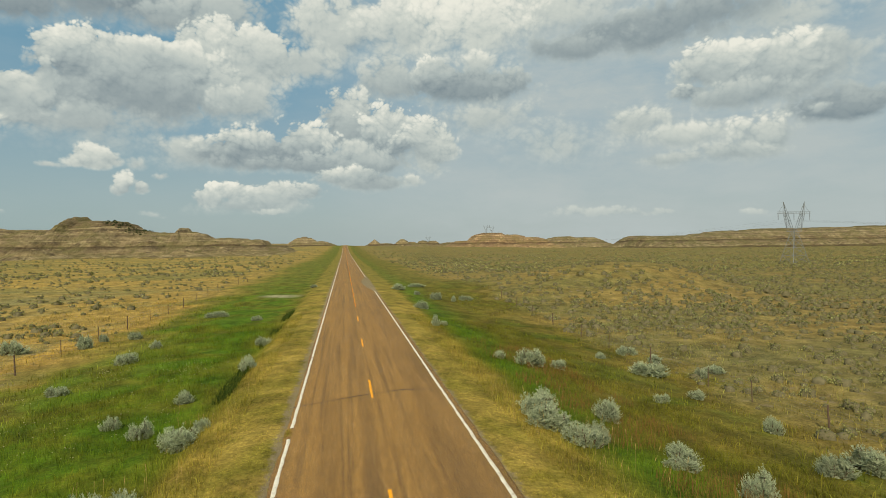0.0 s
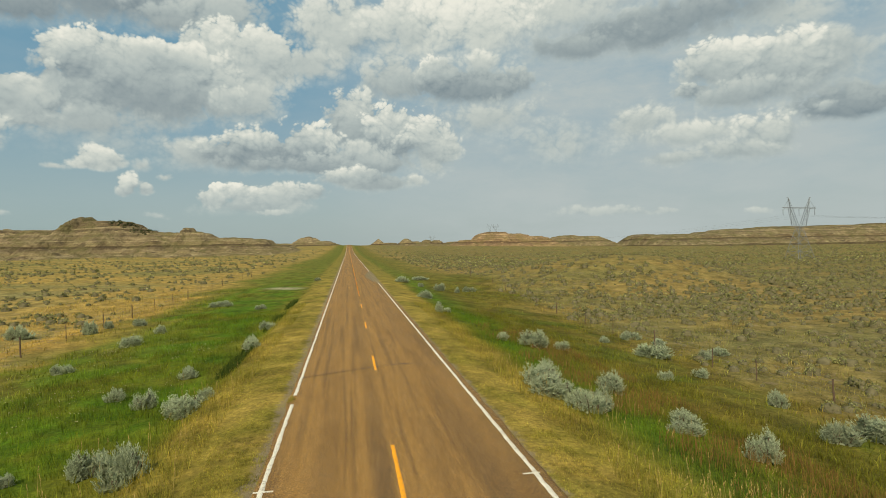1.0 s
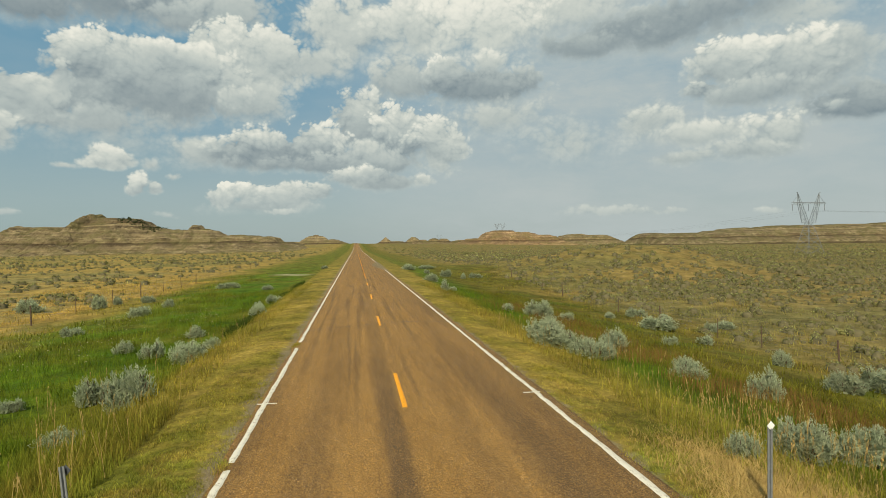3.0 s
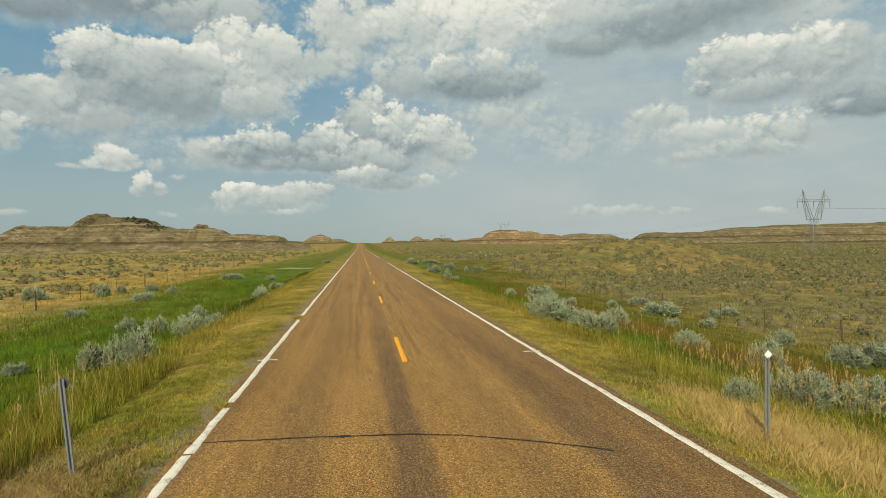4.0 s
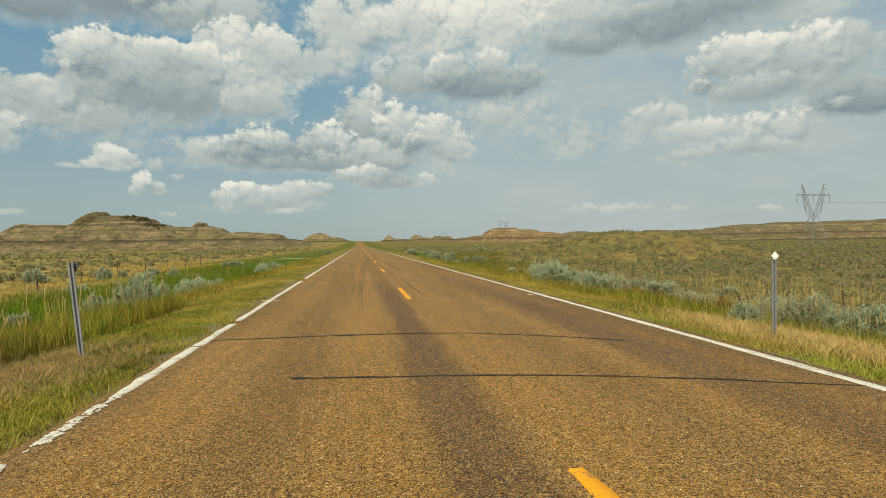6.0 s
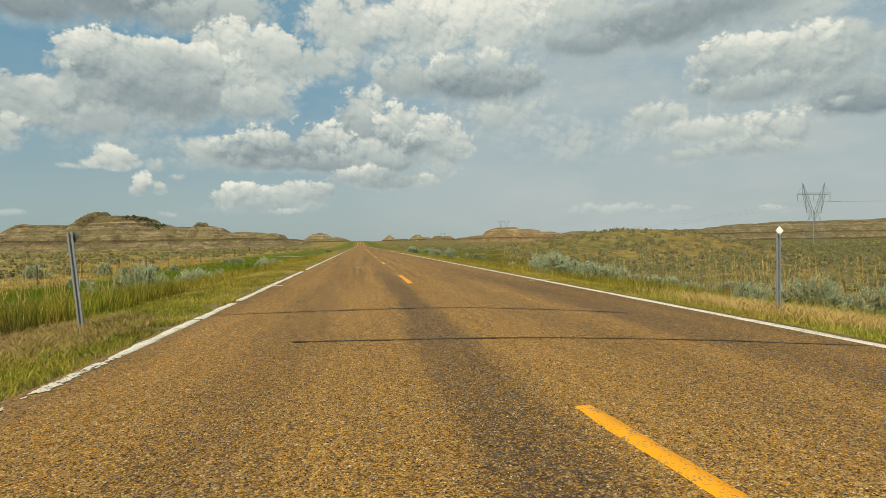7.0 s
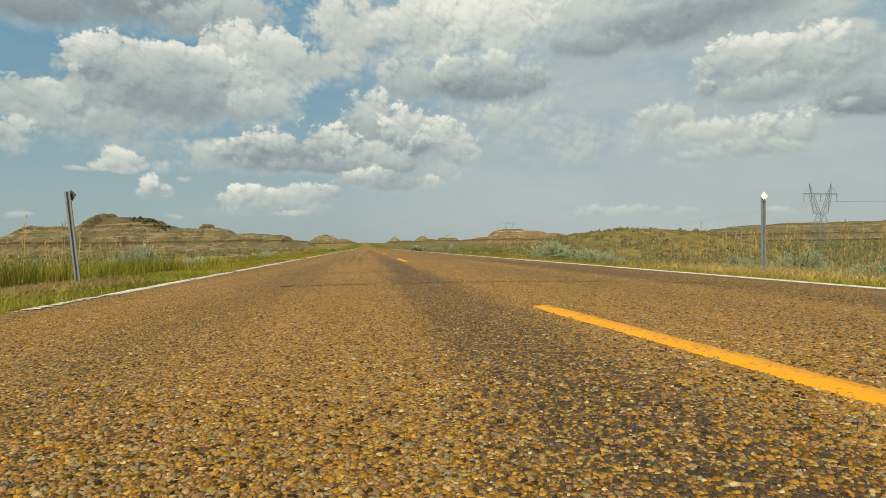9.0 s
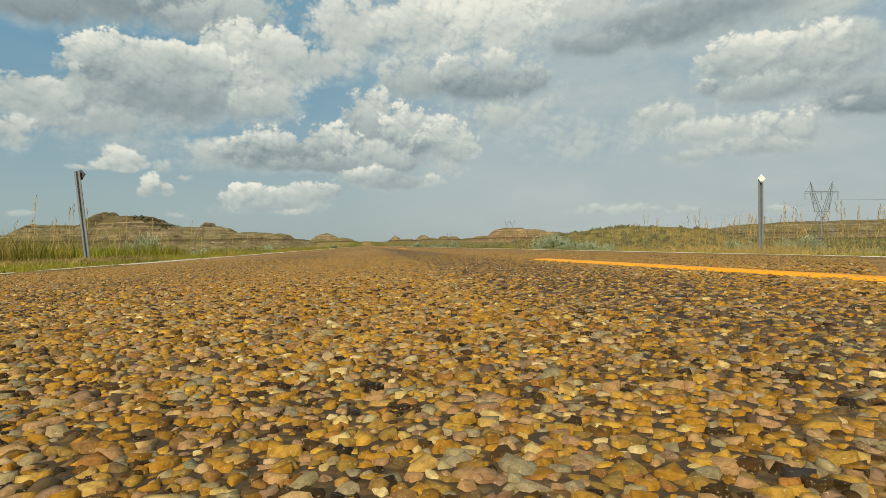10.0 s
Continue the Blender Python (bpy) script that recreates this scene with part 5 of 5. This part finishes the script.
# rust-brown seeding grass on the far bank of the ditch, dark weeds under its near bank
x, y = spread(9000, 7.6, 12.5, 9, 42, 1.3, 61, False)
blades("rust_grass", *thinned(x, y, 62, 2.2, -0.05), 0.25, 0.55, 0.012, 0.5, M_RUST, 63, "rust-brown seeding grass along the ditch")
x, y = spread(2600, 6.25, 7.0, 27, 62, 1.1, 64, False)
blades("dark_weeds", *thinned(-x, y, 65, 3.0, 0.0), 0.20, 0.45, 0.030, 0.8, M_WEED, 66, "dark green weeds along the foot of the bank", "weeds")
# tufts that grow through breaks in the edge line
r = np.random.default_rng(67)
x, y = np.concatenate([r.normal(LEFT_LINE - 0.08, 0.06, 260), r.normal(LEFT_LINE - 0.10, 0.05, 160)]), np.concatenate([r.normal(20.2, 0.22, 260), r.normal(9.3, 0.12, 160)])
blades("verge_tufts", x, y, 0.06, 0.16, 0.010, 0.9, M_TALL, 68, "green grass tufts growing through breaks in the edge line")
# straw round the marker posts
r = np.random.default_rng(6)
x, y = r.normal(4.95, 0.68, 24000), r.normal(6.9, 1.2, 24000)
keep = x > 3.5
blades("straw_grass", x[keep], y[keep], 0.05, 0.19, 0.0056, 1.6, M_STRAW, 25, "bleached straw-coloured grass round the marker post")
x, y = r.normal(-4.25, 0.55, 14000), r.normal(6.2, 0.85, 14000)
keep = x < -3.4
blades("dry_litter", x[keep], y[keep], 0.02, 0.11, 0.0060, 2.0, M_LITTER, 26, "brown dry grass litter round the leaning marker post")


def seed_heads(n, seed):
    """Tall dry stalks with a feathery head."""
    r = np.random.default_rng(seed)
    far = r.random(n) < 0.45
    x = np.where(far, r.uniform(4.7, 8.5, n), r.uniform(4.8, 7.6, n)) * np.where(r.random(n) < 0.26, -1, 1)
    y = np.where(far, 3 + 22 * r.random(n) ** 1.4, r.uniform(5.5, 11.5, n))
    V, Fc, T = [], [], []
    zs = ground_z(x, y)
    for px, py, pz in zip(x, y, zs):
        h = r.uniform(0.42, 0.95)
        lean = r.normal(0, 0.10, 2)
        foot, top = np.array([px, py, pz]), np.array([px + lean[0], py + lean[1], pz + h])
        s = np.array([0.0022, 0.0012, 0])
        n0 = len(V)
        V += [foot - s, foot + s, top + s, top - s]
        T += [0, 0, 1, 1]
        Fc.append((n0, n0 + 1, n0 + 2, n0 + 3))
        for k in range(9):
            c = foot + (top - foot) * (0.80 + 0.024 * k)
            a = r.uniform(0, 6.28)
            d = np.array([np.cos(a) * 0.016, np.sin(a) * 0.016, 0.030])
            q = np.array([-d[1], d[0], 0]) * 0.35
            n0 = len(V)
            V += [c, c + d * 0.6 + q, c + d * 1.5, c + d * 0.6 - q]
            T += [1, 1, 1, 1]
            Fc.append((n0, n0 + 1, n0 + 2, n0 + 3))
    tagged(mesh_object("seed_stalks", V, Fc, M_STRAW, tips=T), "tall dry grass stalks with feathery seed heads", "grass", kind="stuff")


seed_heads(600, 31)


def flowers(n, seed):
    r = np.random.default_rng(seed)
    cx, cy = r.uniform(-17, -8, 26), r.uniform(18, 36, 26)
    i = r.integers(0, 26, n)
    x, y = cx[i] + r.normal(0, 0.55, n), cy[i] + r.normal(0, 0.9, n)
    z = ground_z(x, y) + r.uniform(0.42, 0.68, n)
    a = np.linspace(0, 2 * np.pi, 7)[:-1]
    rad = r.uniform(0.012, 0.03, n)
    v = np.stack([x[:, None] + np.cos(a) * rad[:, None], y[:, None] + np.sin(a) * rad[:, None], z[:, None] + 0.3 * rad[:, None] * np.sin(a * 2)], -1)
    top = np.stack([x, y, z + rad * 0.6], -1)[:, None]
    v = np.concatenate([v, top], 1)
    k = np.arange(n)[:, None] * 7
    f = np.concatenate([k + np.array([[j, (j + 1) % 6, 6]]) for j in range(6)], 0)
    tagged(mesh_object("flowers", v.reshape(-1, 3), f, M_FLOWER), "small pale flower heads above the green ditch grass", "flowers", kind="stuff")


flowers(420, 41)

# ---- loose-looking chips of the road surface under the last metres of the flight ----


def chip_shape(r, n=6):
    """A worn flat-topped chip: crown, shoulder ring, foot ring."""
    a = np.linspace(0, 2 * np.pi, n, endpoint=False) + r.uniform(-0.45, 0.45, n)
    rr = r.uniform(0.60, 1.45, n)
    shoulder = np.stack([np.cos(a) * rr * 0.84, np.sin(a) * rr * 0.84, r.uniform(0.35, 1.15, n)], -1)
    foot = np.stack([np.cos(a) * rr, np.sin(a) * rr, np.full(n, -0.35)], -1)
    v = np.concatenate([[[r.uniform(-0.2, 0.2), r.uniform(-0.2, 0.2), r.uniform(0.95, 1.1)]], shoulder, foot])
    f = []
    for i in range(n):
        j = (i + 1) % n
        f += [(0, 1 + i, 1 + j), (1 + i, 1 + n + i, 1 + n + j), (1 + i, 1 + n + j, 1 + j)]
    return v, np.array(f)


def build_chips():
    r = np.random.default_rng(9)
    step = 0.0079
    gx, gy = np.meshgrid(np.arange(-2.9, 2.0, step), np.arange(0.0, 2.2, step * 0.92), indexing="ij")
    gx = gx + (np.arange(gx.shape[1]) % 2)[None, :] * step / 2
    x, y = gx.ravel() + r.normal(0, 0.0019, gx.size), gy.ravel() + r.normal(0, 0.0019, gx.size)
    ahead = y + 0.16
    keep = (np.abs(x + 0.93 - 0.137 * ahead) < 0.80 * ahead + 0.05) & (np.abs(x + 0.014 - DASH_SKEW * (2.81 - y)) > 0.050) & (r.random(len(x)) > smooth(0.55, 1.9, y))
    x, y = x[keep], y[keep]
    n = len(x)
    shapes = [chip_shape(r) for _ in range(40)]
    size = np.clip(r.lognormal(0, 0.30, n), 0.5, 1.8) * 0.0045
    flat = r.uniform(0.30, 0.66, n)
    turn, sq = r.uniform(0, 2 * np.pi, n), r.uniform(0.72, 1.0, n)
    pick = r.integers(0, 40, n)
    near = np.argsort((x + 0.88) ** 2 + (y - 0.02) ** 2 + 10 * (y < 0.05))[:300]
    single = np.zeros(n, bool)
    single[near] = True
    V, Fc, base = [], [], 0
    for k in range(40):
        v, f = shapes[k]
        sel = np.where((pick == k) & ~single)[0]
        c, s = np.cos(turn[sel])[:, None], np.sin(turn[sel])[:, None]
        lx, ly, lz = v[None, :, 0] * size[sel, None], v[None, :, 1] * (size * sq)[sel, None], v[None, :, 2] * (size * flat)[sel, None]
        tx, ty = r.normal(0, 0.15, (len(sel), 1)), r.normal(0, 0.15, (len(sel), 1))
        wx, wy = lx * c - ly * s, lx * s + ly * c
        wz = lz + tx * wx + ty * wy - 0.0005 + camber(x[sel])[:, None]
        V.append(np.stack([wx + x[sel, None], wy + y[sel, None], wz], -1).reshape(-1, 3))
        Fc.append((f[None] + (base + np.arange(len(sel)) * len(v))[:, None, None]).reshape(-1, 3))
        base += len(sel) * len(v)
    rest = mesh_object("stone_chips", np.concatenate(V), np.concatenate(Fc), M_STONE, ROAD, "worn ochre and grey stone chips")
    rest["kind"] = "stuff"
    # coarser chips farther on, four-sided, thinning out
    gx, gy = np.meshgrid(np.arange(-3.2, 3.2, 0.016), np.arange(0.9, 5.2, 0.016), indexing="ij")
    x2, y2 = gx.ravel() + r.normal(0, 0.005, gx.size), gy.ravel() + r.normal(0, 0.005, gx.size)
    on_paint = (np.abs(x2 + 0.014 - DASH_SKEW * (2.81 - y2)) < 0.057) & (y2 < 2.85)
    keep = ~on_paint & (np.abs(x2) < 2.88) & (np.abs(x2 + 0.93 - 0.137 * y2) < 0.80 * y2 + 0.2) & (r.random(gx.size) < smooth(0.8, 1.9, y2) * (1 - 0.6 * smooth(3, 5.2, y2)))
    x2, y2 = x2[keep], y2[keep]
    n2 = len(x2)
    a2 = np.arange(4) * np.pi / 2 + r.uniform(0, 1.5, (n2, 1)) + r.uniform(-0.3, 0.3, (n2, 4))
    r2 = r.uniform(0.7, 1.3, (n2, 4)) * r.uniform(0.0040, 0.0080, (n2, 1))
    ring = np.stack([x2[:, None] + np.cos(a2) * r2, y2[:, None] + np.sin(a2) * r2, np.repeat(camber(x2)[:, None] - 0.0005, 4, 1)], -1)
    peak = np.stack([x2 + r.normal(0, 0.001, n2), y2 + r.normal(0, 0.001, n2), camber(x2) + r.uniform(0.0018, 0.0042, n2)], -1)[:, None]
    f2 = np.array([(0, 1, 4), (1, 2, 4), (2, 3, 4), (3, 0, 4)])[None] + np.arange(n2)[:, None, None] * 5
    far = mesh_object("stone_chips", np.concatenate([ring, peak], 1).reshape(-1, 3), f2.reshape(-1, 3), M_STONE, ROAD, "worn ochre and grey stone chips")
    far["kind"] = "stuff"
    proto = []
    for k in range(40):
        ob = mesh_object("stone", shapes[k][0], shapes[k][1], M_STONE)
        proto.append(ob.data)
        bpy.data.objects.remove(ob)
    for i in near:
        ob = new("stone", proto[pick[i]])
        ob.parent = ROAD
        ob.location = (x[i], y[i], -0.0005 + float(camber(x[i])))
        ob.rotation_euler = (r.normal(0, 0.14), r.normal(0, 0.14), turn[i])
        ob.scale = (size[i], size[i] * sq[i], size[i] * flat[i])


build_chips()
